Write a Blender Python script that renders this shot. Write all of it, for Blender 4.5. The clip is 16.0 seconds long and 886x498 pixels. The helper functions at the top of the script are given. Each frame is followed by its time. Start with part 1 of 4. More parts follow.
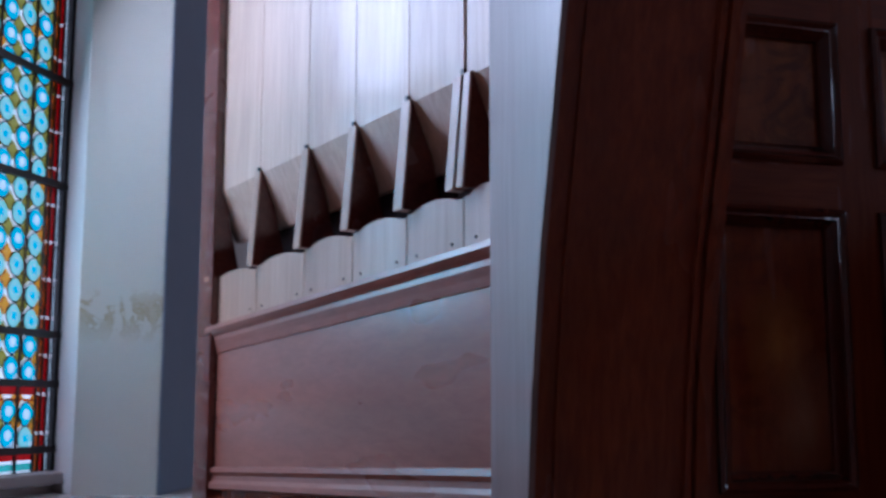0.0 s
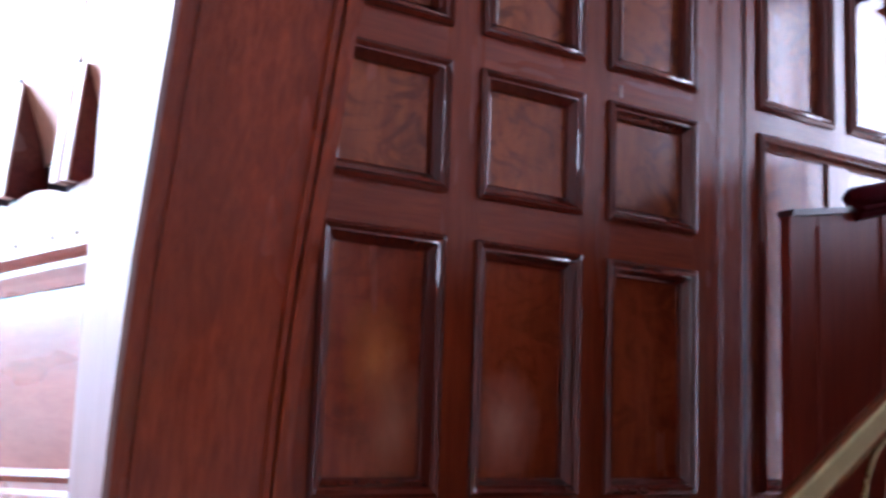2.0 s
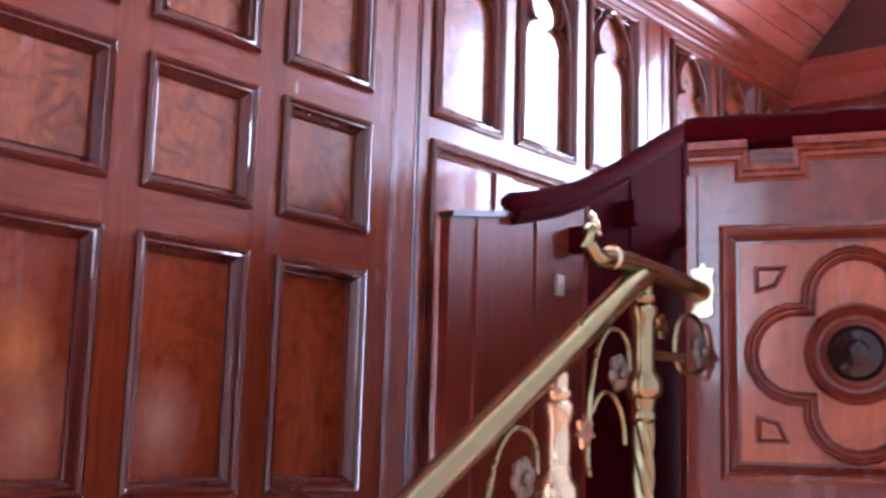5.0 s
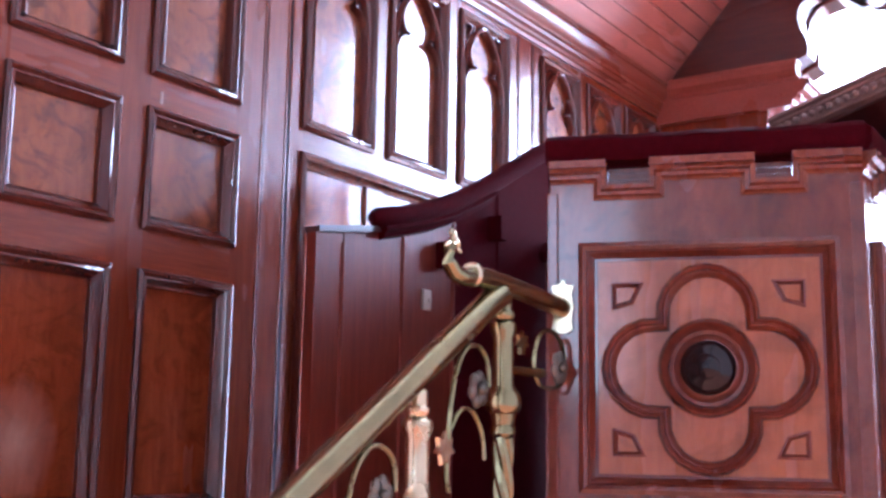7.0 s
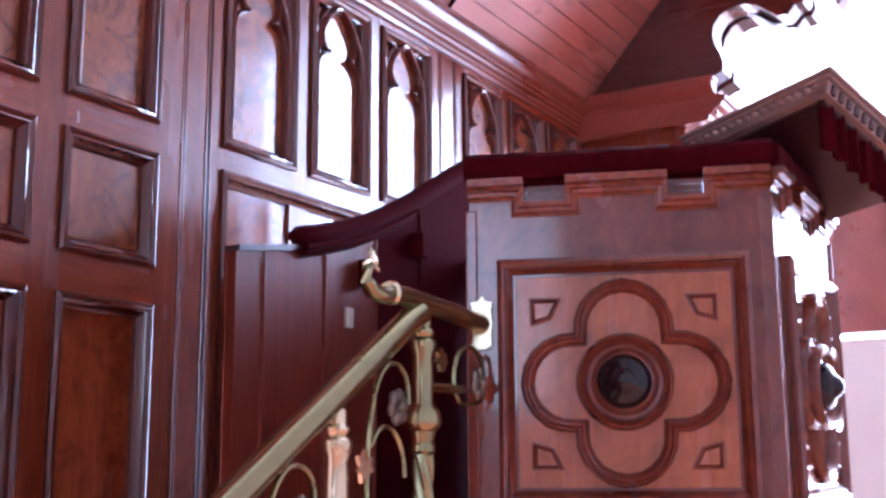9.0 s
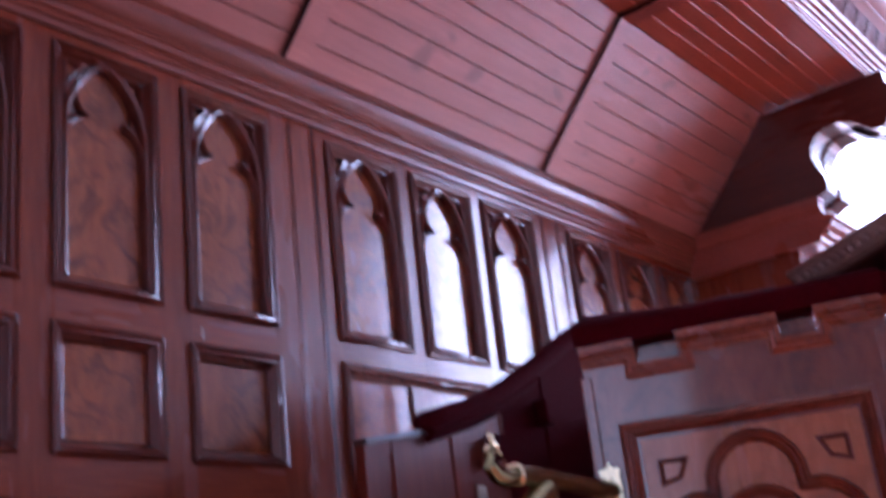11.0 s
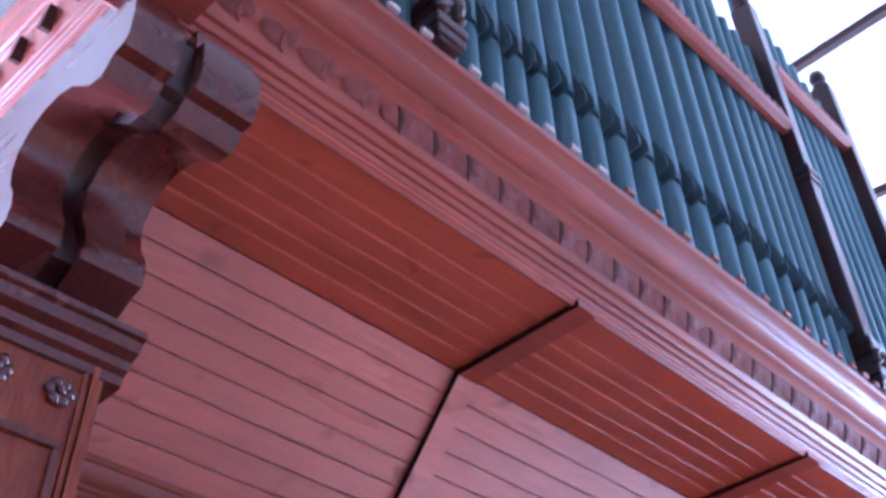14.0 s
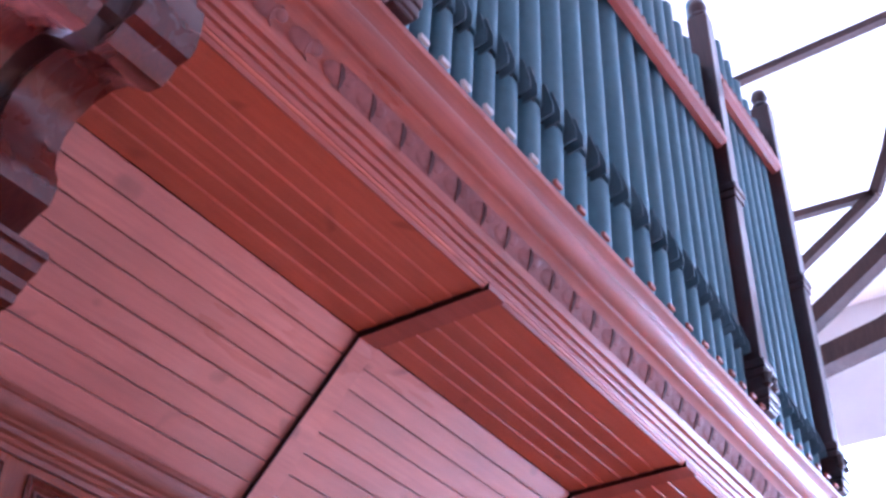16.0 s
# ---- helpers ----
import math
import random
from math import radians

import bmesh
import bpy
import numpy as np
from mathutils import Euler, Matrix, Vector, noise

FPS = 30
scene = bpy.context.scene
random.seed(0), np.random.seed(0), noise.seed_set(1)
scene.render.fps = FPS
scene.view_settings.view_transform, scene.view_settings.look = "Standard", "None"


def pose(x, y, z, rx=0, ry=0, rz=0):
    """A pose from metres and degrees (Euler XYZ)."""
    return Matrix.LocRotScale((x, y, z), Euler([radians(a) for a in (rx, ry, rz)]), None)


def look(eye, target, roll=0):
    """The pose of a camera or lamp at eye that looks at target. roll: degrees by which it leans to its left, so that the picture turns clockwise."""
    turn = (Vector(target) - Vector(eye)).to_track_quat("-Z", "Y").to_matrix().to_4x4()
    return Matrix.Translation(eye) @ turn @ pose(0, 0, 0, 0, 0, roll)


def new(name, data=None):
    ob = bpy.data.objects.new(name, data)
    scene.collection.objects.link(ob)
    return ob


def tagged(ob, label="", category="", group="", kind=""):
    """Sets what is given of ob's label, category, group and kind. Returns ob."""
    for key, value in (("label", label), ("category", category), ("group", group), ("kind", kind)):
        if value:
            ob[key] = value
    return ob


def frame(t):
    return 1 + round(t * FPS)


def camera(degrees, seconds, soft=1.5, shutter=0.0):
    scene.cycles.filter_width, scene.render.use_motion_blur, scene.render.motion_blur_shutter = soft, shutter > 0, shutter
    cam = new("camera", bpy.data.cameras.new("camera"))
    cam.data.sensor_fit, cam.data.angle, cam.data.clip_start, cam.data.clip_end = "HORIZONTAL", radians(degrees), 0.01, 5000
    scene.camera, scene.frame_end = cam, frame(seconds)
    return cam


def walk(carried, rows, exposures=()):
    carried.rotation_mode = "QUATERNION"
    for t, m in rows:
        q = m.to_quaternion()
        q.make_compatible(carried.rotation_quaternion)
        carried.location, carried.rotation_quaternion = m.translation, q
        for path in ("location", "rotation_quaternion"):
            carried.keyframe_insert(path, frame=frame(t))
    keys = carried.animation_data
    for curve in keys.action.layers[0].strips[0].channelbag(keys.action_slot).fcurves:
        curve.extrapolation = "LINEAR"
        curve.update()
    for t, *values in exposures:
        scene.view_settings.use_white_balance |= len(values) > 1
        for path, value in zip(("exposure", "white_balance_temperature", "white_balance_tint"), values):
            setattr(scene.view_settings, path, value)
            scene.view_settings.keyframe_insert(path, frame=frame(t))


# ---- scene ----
cam = camera(42.9, 16.0, soft=2.9, shutter=0.5)
PATH = [
    (0, (0.15, -2.314, 1.491), (0.729, -0.42, 1.766), 0.1),
    (0.5, (0.166, -2.321, 1.485), (0.836, -0.455, 1.744), 0.7),
    (1, (0.182, -2.359, 1.497), (0.962, -0.536, 1.761), 0.4),
    (1.5, (0.204, -2.394, 1.498), (1.133, -0.647, 1.789), 1.5),
    (2, (0.237, -2.409, 1.502), (1.351, -0.773, 1.791), 2.1),
    (2.5, (0.264, -2.402, 1.493), (1.473, -0.839, 1.797), 2.1),
    (3, (0.286, -2.411, 1.477), (1.566, -0.91, 1.806), 2.2),
    (3.5, (0.297, -2.414, 1.477), (1.65, -0.977, 1.798), 2.1),
    (4, (0.299, -2.419, 1.479), (1.685, -1.013, 1.8), 1.8),
    (4.5, (0.31, -2.426, 1.479), (1.753, -1.077, 1.795), 1.8),
    (5, (0.328, -2.436, 1.479), (1.832, -1.157, 1.797), 1.7),
    (7.5, (0.342, -2.474, 1.493), (1.999, -1.411, 1.846), 0.9),
    (8, (0.339, -2.484, 1.494), (2.02, -1.464, 1.858), 0.7),
    (10.5, (0.336, -2.496, 1.507), (2.003, -1.487, 1.957), -3.5),
    (11, (0.305, -2.554, 1.529), (1.828, -1.43, 2.176), -6.6),
    (11.5, (0.27, -2.68, 1.505), (1.668, -1.516, 2.336), -8.1),
    (12, (0.25, -2.793, 1.521), (1.57, -1.613, 2.452), -7.6),
    (12.5, (0.212, -2.866, 1.543), (1.484, -1.715, 2.571), -7.4),
    (13, (0.156, -2.954, 1.607), (1.371, -1.821, 2.721), -6.7),
    (13.5, (0.115, -2.99, 1.624), (1.304, -1.911, 2.817), -5.4),
    (14, (0.057, -3.036, 1.642), (1.207, -2.018, 2.923), -3.6),
    (14.5, (0.039, -3.068, 1.658), (1.182, -2.087, 2.974), -3.2),
    (15, (0.049, -3.081, 1.655), (1.247, -2.149, 2.958), -2.2),
    (15.5, (0.057, -3.072, 1.664), (1.295, -2.133, 2.924), -0.4),
    (16, (0.049, -3.065, 1.693), (1.324, -2.12, 2.909), 2.5),
]
walk(cam, [(t, look(eye, target, roll)) for t, eye, target, roll in PATH], [(0.0, -2.75, 4900, 18), (0.5, -2.4, 4900, 19), (1.0, -1.8, 4800, 19), (1.5, -1.3, 4950, 20), (2.0, 0.0, 5250, 24), (2.5, 0.35, 5400, 26), (3.5, 0.95, 5250, 24), (5.0, 1.4, 5050, 22), (8.0, 1.2, 4700, 21), (10.5, 0.4, 4850, 31), (11.5, -0.15, 4800, 39), (12.5, 0.1, 4600, 41), (13.0, 0.2, 4350, 33), (13.5, 0.45, 4200, 22), (14.5, 0.6, 4100, 13), (16.0, 0.8, 4400, 23)])

# ---- light -----------------------------------------------------------------
world = bpy.data.worlds.new("world")
scene.world = world
world.use_nodes = True
sky = world.node_tree.nodes.new("ShaderNodeTexSky")
sky.sky_type = "NISHITA"
sky.sun_disc = False
sky.sun_elevation = radians(27)
sky.sun_rotation = radians(113)
world.node_tree.links.new(sky.outputs[0], world.node_tree.nodes["Background"].inputs[0])
world.node_tree.nodes["Background"].inputs[1].default_value = 0.1


def area_lamp(name, at, target, wide, high, watts, colour):
    data = bpy.data.lights.new(name, "AREA")
    data.shape, data.size, data.size_y = "RECTANGLE", wide, high
    data.energy, data.color = watts, colour
    ob = new(name, data)
    ob.matrix_world = look(at, target)
    return ob


# daylight in the chancel window, two added fill lamps, sun through the nave windows
area_lamp("chancel_window_light", (-0.50, 1.62, 3.0), (0.85, 0.45, 2.35), 0.75, 2.4, 400, (0.96, 0.96, 1.0))
# unseen lamp, added to light the pulpit from the left
area_lamp("side_fill_light", (-5.9, -3.0, 3.0), (2.5, -1.6, 1.9), 1.2, 2.0, 13, (1.0, 0.92, 0.82))
# unseen lamp, added to brighten the nave ceiling; no opening behind it
area_lamp("ceiling_fill_light", (12.0, -5.9, 10.0), (12.0, 3.0, 12.0), 12.0, 2.0, 125, (0.95, 0.97, 1.0))
sun = bpy.data.lights.new("sun", "SUN")
sun.energy, sun.angle, sun.color = 5.0, radians(0.5), (1.0, 0.95, 0.88)
new("sun", sun).matrix_world = look((0, 0, 0), (-0.81, 0.35, -0.46))


# ---- materials -------------------------------------------------------------
def mix_rgb(nt, fac, a, b, blend="MIX"):
    n = nt.nodes.new("ShaderNodeMix")
    n.data_type, n.blend_type = "RGBA", blend
    for sock, v in ((n.inputs[0], fac), (n.inputs[6], a), (n.inputs[7], b)):
        if isinstance(v, (int, float)):
            sock.default_value = v
        elif isinstance(v, tuple):
            sock.default_value = (*v, 1)
        else:
            nt.links.new(v, sock)
    return n.outputs[2]


def noise_at(nt, scale, stretch=(1, 1, 1), detail=4.0, rough=0.6, warp=0.0):
    co = nt.nodes.new("ShaderNodeTexCoord")
    mp = nt.nodes.new("ShaderNodeMapping")
    mp.inputs["Scale"].default_value = stretch
    nt.links.new(co.outputs["Object"], mp.inputs[0])
    n = nt.nodes.new("ShaderNodeTexNoise")
    n.inputs["Scale"].default_value, n.inputs["Detail"].default_value = scale, detail
    n.inputs["Roughness"].default_value, n.inputs["Distortion"].default_value = rough, warp
    nt.links.new(mp.outputs[0], n.inputs["Vector"])
    return n.outputs["Fac"]


def ramp(nt, fac, stops):
    r = nt.nodes.new("ShaderNodeValToRGB")
    while len(r.color_ramp.elements) < len(stops):
        r.color_ramp.elements.new(0.5)
    for e, (p, c) in zip(r.color_ramp.elements, stops):
        e.position = p
        e.color = (c, c, c, 1) if isinstance(c, (int, float)) else (*c, 1)
    nt.links.new(fac, r.inputs[0])
    return r.outputs[0]


def basic(name):
    m = bpy.data.materials.new(name)
    m.use_nodes = True
    return m, m.node_tree, m.node_tree.nodes["Principled BSDF"]


def bump(nt, bsdf, height, strength, distance=0.004):
    b = nt.nodes.new("ShaderNodeBump")
    b.inputs["Strength"].default_value, b.inputs["Distance"].default_value = strength, distance
    nt.links.new(height, b.inputs["Height"])
    nt.links.new(b.outputs[0], bsdf.inputs["Normal"])


def wood(name, dark, light, grain=(22, 22, 1.6), rough=0.28, coat=0.5, mottle=0.0, island=0.0, knots=0.0, relief=0.12, haze=0.12, shine=0.5):
    """Varnished or bare wood with fine grain, broad tone changes and, for burl, dark mottles."""
    m, nt, b = basic(name)
    fine = noise_at(nt, 3.0, grain, 5.0, 0.65, 0.6)
    along = tuple(max(0.16, g / max(grain)) for g in grain)
    broad = noise_at(nt, 1.9, tuple(max(0.4, g) for g in along), 3.0, 0.55, 0.8)
    tone = mix_rgb(nt, ramp(nt, fine, ((0.32, 0.0), (0.70, 1.0))), dark, light)
    half = tuple(0.55 * c for c in dark)
    tone = mix_rgb(nt, ramp(nt, broad, ((0.40, 0.0), (0.75, 0.55))), tone, half)
    if mottle:
        spots = noise_at(nt, 7.0, (1, 1, 1.2), 4.0, 0.6, 1.8)
        tone = mix_rgb(nt, ramp(nt, spots, ((0.48, 0.0), (0.64, mottle))), tone, tuple(0.45 * c for c in dark))
    if knots:
        v = noise_at(nt, 7.0, (0.7, 1, 1), 1.0, 0.4, 0.4)
        tone = mix_rgb(nt, ramp(nt, v, ((0.68, 0.0), (0.76, knots))), tone, tuple(0.40 * c for c in dark))
    if island:
        geo = nt.nodes.new("ShaderNodeNewGeometry")
        tone = mix_rgb(nt, ramp(nt, geo.outputs["Random Per Island"], ((0.0, 0.0), (1.0, island))), tone, tuple(0.6 * c for c in dark))
    nt.links.new(tone, b.inputs["Base Color"])
    smear = noise_at(nt, 5.0, along, 3.0, 0.6)
    nt.links.new(ramp(nt, smear, ((0.3, max(rough - 0.08, 0.05)), (0.75, rough + 0.14))), b.inputs["Roughness"])
    b.inputs["Coat Weight"].default_value = coat
    b.inputs["Specular IOR Level"].default_value = shine
    b.inputs["Coat Roughness"].default_value = haze
    bump(nt, b, fine, relief, 0.002)
    return m


def plaster(name, colour, rough=0.85):
    m, nt, b = basic(name)
    broad = noise_at(nt, 1.2, (1, 1, 1), 4.0, 0.6)
    tone = mix_rgb(nt, ramp(nt, broad, ((0.35, 0.0), (0.8, 0.5))), colour, tuple(0.8 * c for c in colour))
    nt.links.new(tone, b.inputs["Base Color"])
    b.inputs["Roughness"].default_value = rough
    bump(nt, b, noise_at(nt, 40.0), 0.15)
    return m


def stained_plaster(name):
    """Painted plaster with a flaking, yellow-brown damp stain in a band at about eye height."""
    m, nt, b = basic(name)
    co = nt.nodes.new("ShaderNodeTexCoord")
    sep = nt.nodes.new("ShaderNodeSeparateXYZ")
    nt.links.new(co.outputs["Object"], sep.inputs[0])
    zone = ramp(nt, mathop(nt, "ADD", mathop(nt, "MULTIPLY", sep.outputs[2], 0.5), -0.5), ((0.36, 0.0), (0.41, 1.0), (0.44, 1.0), (0.47, 0.0)))
    blot = ramp(nt, noise_at(nt, 7.0, (1.2, 1.2, 0.8), 8.0, 0.68, 0.5), ((0.49, 0.0), (0.505, 0.85), (0.56, 0.45), (0.64, 0.75)))
    amount = mathop(nt, "MULTIPLY", zone, blot)
    broad = noise_at(nt, 1.5, (1, 1, 0.6), 4.0, 0.6)
    base = mix_rgb(nt, ramp(nt, broad, ((0.35, 0.0), (0.8, 0.5))), (0.66, 0.61, 0.53), (0.56, 0.52, 0.455))
    nt.links.new(mix_rgb(nt, amount, base, (0.40, 0.29, 0.13)), b.inputs["Base Color"])
    b.inputs["Roughness"].default_value = 0.7
    bump(nt, b, blot, 0.25, 0.004)
    return m


def mathop(nt, op, a, b):
    n = nt.nodes.new("ShaderNodeMath")
    n.operation = op
    for sock, v in zip(n.inputs, (a, b)):
        if isinstance(v, (int, float)):
            sock.default_value = v
        else:
            nt.links.new(v, sock)
    return n.outputs[0]


def metal(name, colour, rough, tarnish=(0.1, 0.07, 0.04), metallic=1.0):
    m, nt, b = basic(name)
    spots = noise_at(nt, 18.0, (1, 1, 1), 4.0, 0.65)
    nt.links.new(mix_rgb(nt, ramp(nt, spots, ((0.45, 0.0), (0.80, 0.35))), colour, tarnish), b.inputs["Base Color"])
    b.inputs["Metallic"].default_value = metallic
    nt.links.new(ramp(nt, spots, ((0.3, rough), (0.8, rough + 0.2))), b.inputs["Roughness"])
    bump(nt, b, spots, 0.08)
    return m


def velvet(name, colour):
    m, nt, b = basic(name)
    nap = noise_at(nt, 60.0, (1, 1, 1), 3.0)
    nt.links.new(mix_rgb(nt, nap, colour, tuple(0.45 * c for c in colour)), b.inputs["Base Color"])
    b.inputs["Roughness"].default_value = 0.95
    b.inputs["Sheen Weight"].default_value = 0.0
    b.inputs["Specular IOR Level"].default_value = 0.06
    b.inputs["Sheen Tint"].default_value = (0.9, 0.25, 0.35, 1)
    bump(nt, b, nap, 0.4, 0.003)
    return m


def stained_glass(name, colour):
    m, nt, b = basic(name)
    t = nt.nodes.new("ShaderNodeBsdfTransparent")
    swirl = noise_at(nt, 30.0, (1, 1, 1), 2.0)
    nt.links.new(mix_rgb(nt, swirl, colour, tuple(0.65 * c for c in colour)), t.inputs[0])
    g = nt.nodes.new("ShaderNodeBsdfGlossy")
    g.inputs["Roughness"].default_value = 0.15
    mx = nt.nodes.new("ShaderNodeMixShader")
    mx.inputs[0].default_value = 0.05
    nt.links.new(t.outputs[0], mx.inputs[1])
    nt.links.new(g.outputs[0], mx.inputs[2])
    nt.links.new(mx.outputs[0], nt.nodes["Material Output"].inputs[0])
    return m


def daylight(name, strength, colour=(1, 1, 1)):
    m, nt, b = basic(name)
    e = nt.nodes.new("ShaderNodeEmission")
    e.inputs[0].default_value, e.inputs[1].default_value = (*colour, 1), strength
    nt.links.new(e.outputs[0], nt.nodes["Material Output"].inputs[0])
    return m


MAHOGANY = wood("mahogany", (0.160, 0.027, 0.009), (0.275, 0.058, 0.018), rough=0.22, coat=0.35, haze=0.10, shine=0.4)
MAHOGANY_X = wood("mahogany_along", (0.160, 0.027, 0.009), (0.275, 0.058, 0.018), grain=(1.6, 22, 22), rough=0.22, coat=0.35, haze=0.10, shine=0.4)
BURL = wood("burl_panel", (0.23, 0.055, 0.016), (0.37, 0.105, 0.030), grain=(10, 10, 3), rough=0.20, coat=0.55, haze=0.08, mottle=0.85)
TALL = wood("tall_panel", (0.23, 0.040, 0.012), (0.36, 0.080, 0.022), grain=(12, 12, 2), rough=0.18, mottle=0.5, haze=0.10)


def paler_spots(m, spots):
    """Adds paler (x, z, radius, colour, amount) places with ragged edges to a wood."""
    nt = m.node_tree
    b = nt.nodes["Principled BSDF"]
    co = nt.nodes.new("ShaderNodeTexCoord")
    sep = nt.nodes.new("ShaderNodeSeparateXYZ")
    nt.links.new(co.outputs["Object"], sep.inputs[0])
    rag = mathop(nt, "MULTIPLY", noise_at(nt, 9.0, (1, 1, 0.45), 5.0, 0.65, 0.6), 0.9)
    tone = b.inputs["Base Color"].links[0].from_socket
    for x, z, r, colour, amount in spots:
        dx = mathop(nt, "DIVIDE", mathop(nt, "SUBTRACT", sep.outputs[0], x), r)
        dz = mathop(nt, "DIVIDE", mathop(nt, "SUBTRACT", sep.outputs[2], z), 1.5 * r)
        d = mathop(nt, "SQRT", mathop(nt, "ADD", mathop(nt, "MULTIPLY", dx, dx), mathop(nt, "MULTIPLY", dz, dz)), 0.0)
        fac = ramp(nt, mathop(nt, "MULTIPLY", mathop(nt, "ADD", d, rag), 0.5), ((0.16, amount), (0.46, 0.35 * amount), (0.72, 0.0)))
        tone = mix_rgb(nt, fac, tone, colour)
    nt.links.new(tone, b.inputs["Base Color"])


MOULD = wood("dark_moulding", (0.090, 0.016, 0.009), (0.150, 0.030, 0.015), rough=0.13, coat=0.8, haze=0.04, shine=0.5)
BOARD = wood("ceiling_board", (0.47, 0.155, 0.115), (0.60, 0.215, 0.160), grain=(1.2, 18, 18), rough=0.32, coat=0.9, island=0.4, knots=0.75, haze=0.28)
SOFFIT = wood("soffit_board", (0.48, 0.112, 0.055), (0.60, 0.155, 0.078), grain=(1.2, 18, 18), rough=0.42, coat=0.2, island=0.35, knots=0.6, haze=0.3)
CORNICE = wood("cornice_wood", (0.30, 0.072, 0.047), (0.40, 0.105, 0.068), grain=(1.2, 18, 18), rough=0.34, coat=0.22, haze=0.2)
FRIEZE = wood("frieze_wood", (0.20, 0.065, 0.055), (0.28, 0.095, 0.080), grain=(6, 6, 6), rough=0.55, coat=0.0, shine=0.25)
HOLLOW_SHADE = wood("hollow_shade", (0.070, 0.030, 0.030), (0.110, 0.046, 0.042), grain=(6, 6, 6), rough=0.7, coat=0.0, shine=0.15)
PALE = wood("pale_pine", (0.44, 0.30, 0.22), (0.60, 0.44, 0.34), grain=(16, 16, 1.0), rough=0.42, coat=0.2, relief=0.08)
# post side lit by the window: that light is put into this paler colour
LIT_SIDE = wood("lit_side_wood", (0.23, 0.18, 0.18), (0.31, 0.25, 0.25), grain=(22, 22, 1.0), rough=0.35, coat=0.5)
RUSSET = wood("russet_case_wood", (0.24, 0.082, 0.055), (0.33, 0.125, 0.088), grain=(18, 1.4, 18), rough=0.32, coat=0.5, haze=0.2, shine=0.5)
PALE_FOOT = wood("darker_pine", (0.34, 0.20, 0.14), (0.44, 0.28, 0.20), grain=(16, 16, 1.0), rough=0.42, coat=0.15, relief=0.08)
DESK = wood("desk_wood", (0.24, 0.14, 0.115), (0.34, 0.21, 0.175), grain=(8, 8, 8), rough=0.35, coat=0.3)
PULPIT_WOOD = wood("pulpit_wood", (0.12, 0.020, 0.010), (0.20, 0.040, 0.017), grain=(9, 9, 3), rough=0.18, coat=0.8, mottle=0.4, relief=0.05, haze=0.07, shine=0.4)
PULPIT_PANEL = wood("pulpit_panel", (0.31, 0.080, 0.024), (0.44, 0.130, 0.038), grain=(14, 14, 2), rough=0.22, coat=0.6, mottle=0.35, haze=0.10, shine=0.4)
BRACKET = wood("bracket_wood", (0.075, 0.016, 0.013), (0.125, 0.028, 0.020), grain=(22, 1.6, 22), rough=0.20, coat=0.9, haze=0.12)
STAIR_WOOD = wood("stair_wood", (0.115, 0.017, 0.008), (0.185, 0.033, 0.014), rough=0.42, coat=0.0, shine=0.25)
DARK = wood("dark_wood", (0.030, 0.010, 0.010), (0.055, 0.018, 0.016), rough=0.35, coat=0.4)
JOINT = wood("shadow_joint", (0.020, 0.008, 0.008), (0.03, 0.012, 0.011), rough=0.8, coat=0.0, shine=0.08)
TRUSS = wood("truss_timber", (0.060, 0.036, 0.030), (0.095, 0.058, 0.048), rough=0.7, coat=0.0, shine=0.15)
BLACK = wood("ebonised_boss", (0.010, 0.007, 0.009), (0.016, 0.010, 0.012), rough=0.10, coat=0.3, haze=0.03, shine=0.3)
BRASS = metal("brass", (0.33, 0.31, 0.165), 0.13, (0.12, 0.105, 0.05))
# paler copy of the brass: sunlight on post and leaves put into its colour
BRASS_PALE = metal("pale_sunlit_brass", (0.72, 0.65, 0.44), 0.16, (0.42, 0.34, 0.16))
LATCH = metal("latch_metal", (0.55, 0.50, 0.42), 0.5, (0.35, 0.30, 0.24), metallic=0.5)
BRASS_DARK = metal("tarnished_brass", (0.20, 0.185, 0.15), 0.25, (0.06, 0.055, 0.045))
TAG = plaster("paper_tag", (0.62, 0.58, 0.56))
IRON = metal("dark_iron", (0.06, 0.05, 0.05), 0.35, (0.02, 0.02, 0.02))
ZINC = metal("painted_pipe_metal", (0.095, 0.180, 0.215), 0.36, (0.06, 0.115, 0.145), metallic=0.35)
ZINC_DARK = metal("pipe_mouth_metal", (0.10, 0.155, 0.18), 0.45, (0.05, 0.08, 0.10), metallic=0.3)
paler_spots(TALL, ((1.70, 1.64, 0.10, (0.66, 0.27, 0.07), 0.95), (1.76, 1.46, 0.14, (0.50, 0.27, 0.17), 0.8), (2.12, 1.48, 0.12, (0.54, 0.34, 0.26), 0.65)))
WHITE = plaster("white_plaster", (0.80, 0.78, 0.75))
CREAM = plaster("cream_wall", (0.50, 0.45, 0.42))
TRIM = wood("trim_wood", (0.17, 0.040, 0.022), (0.28, 0.070, 0.036), grain=(1.2, 18, 18), rough=0.30, coat=0.3, haze=0.15)
SHADED_SIDE = plaster("shaded_side_plaster", (0.24, 0.27, 0.33))
STAINED = stained_plaster("stained_plaster")
STONE = plaster("stone_sill", (0.42, 0.37, 0.35))
FLOOR = wood("floor_boards", (0.62, 0.25, 0.135), (0.72, 0.32, 0.18), grain=(1.2, 18, 18), rough=0.4)
VELVET = velvet("red_velvet", (0.060, 0.0015, 0.005))
SKY_PANE = daylight("window_daylight", 17.0, (0.98, 0.98, 1.0))
SKY_DIM = daylight("dim_backdrop_glow", 1.2, (0.70, 0.85, 1.0))
SKY_END = daylight("end_window_daylight", 9.0, (0.98, 0.98, 1.0))
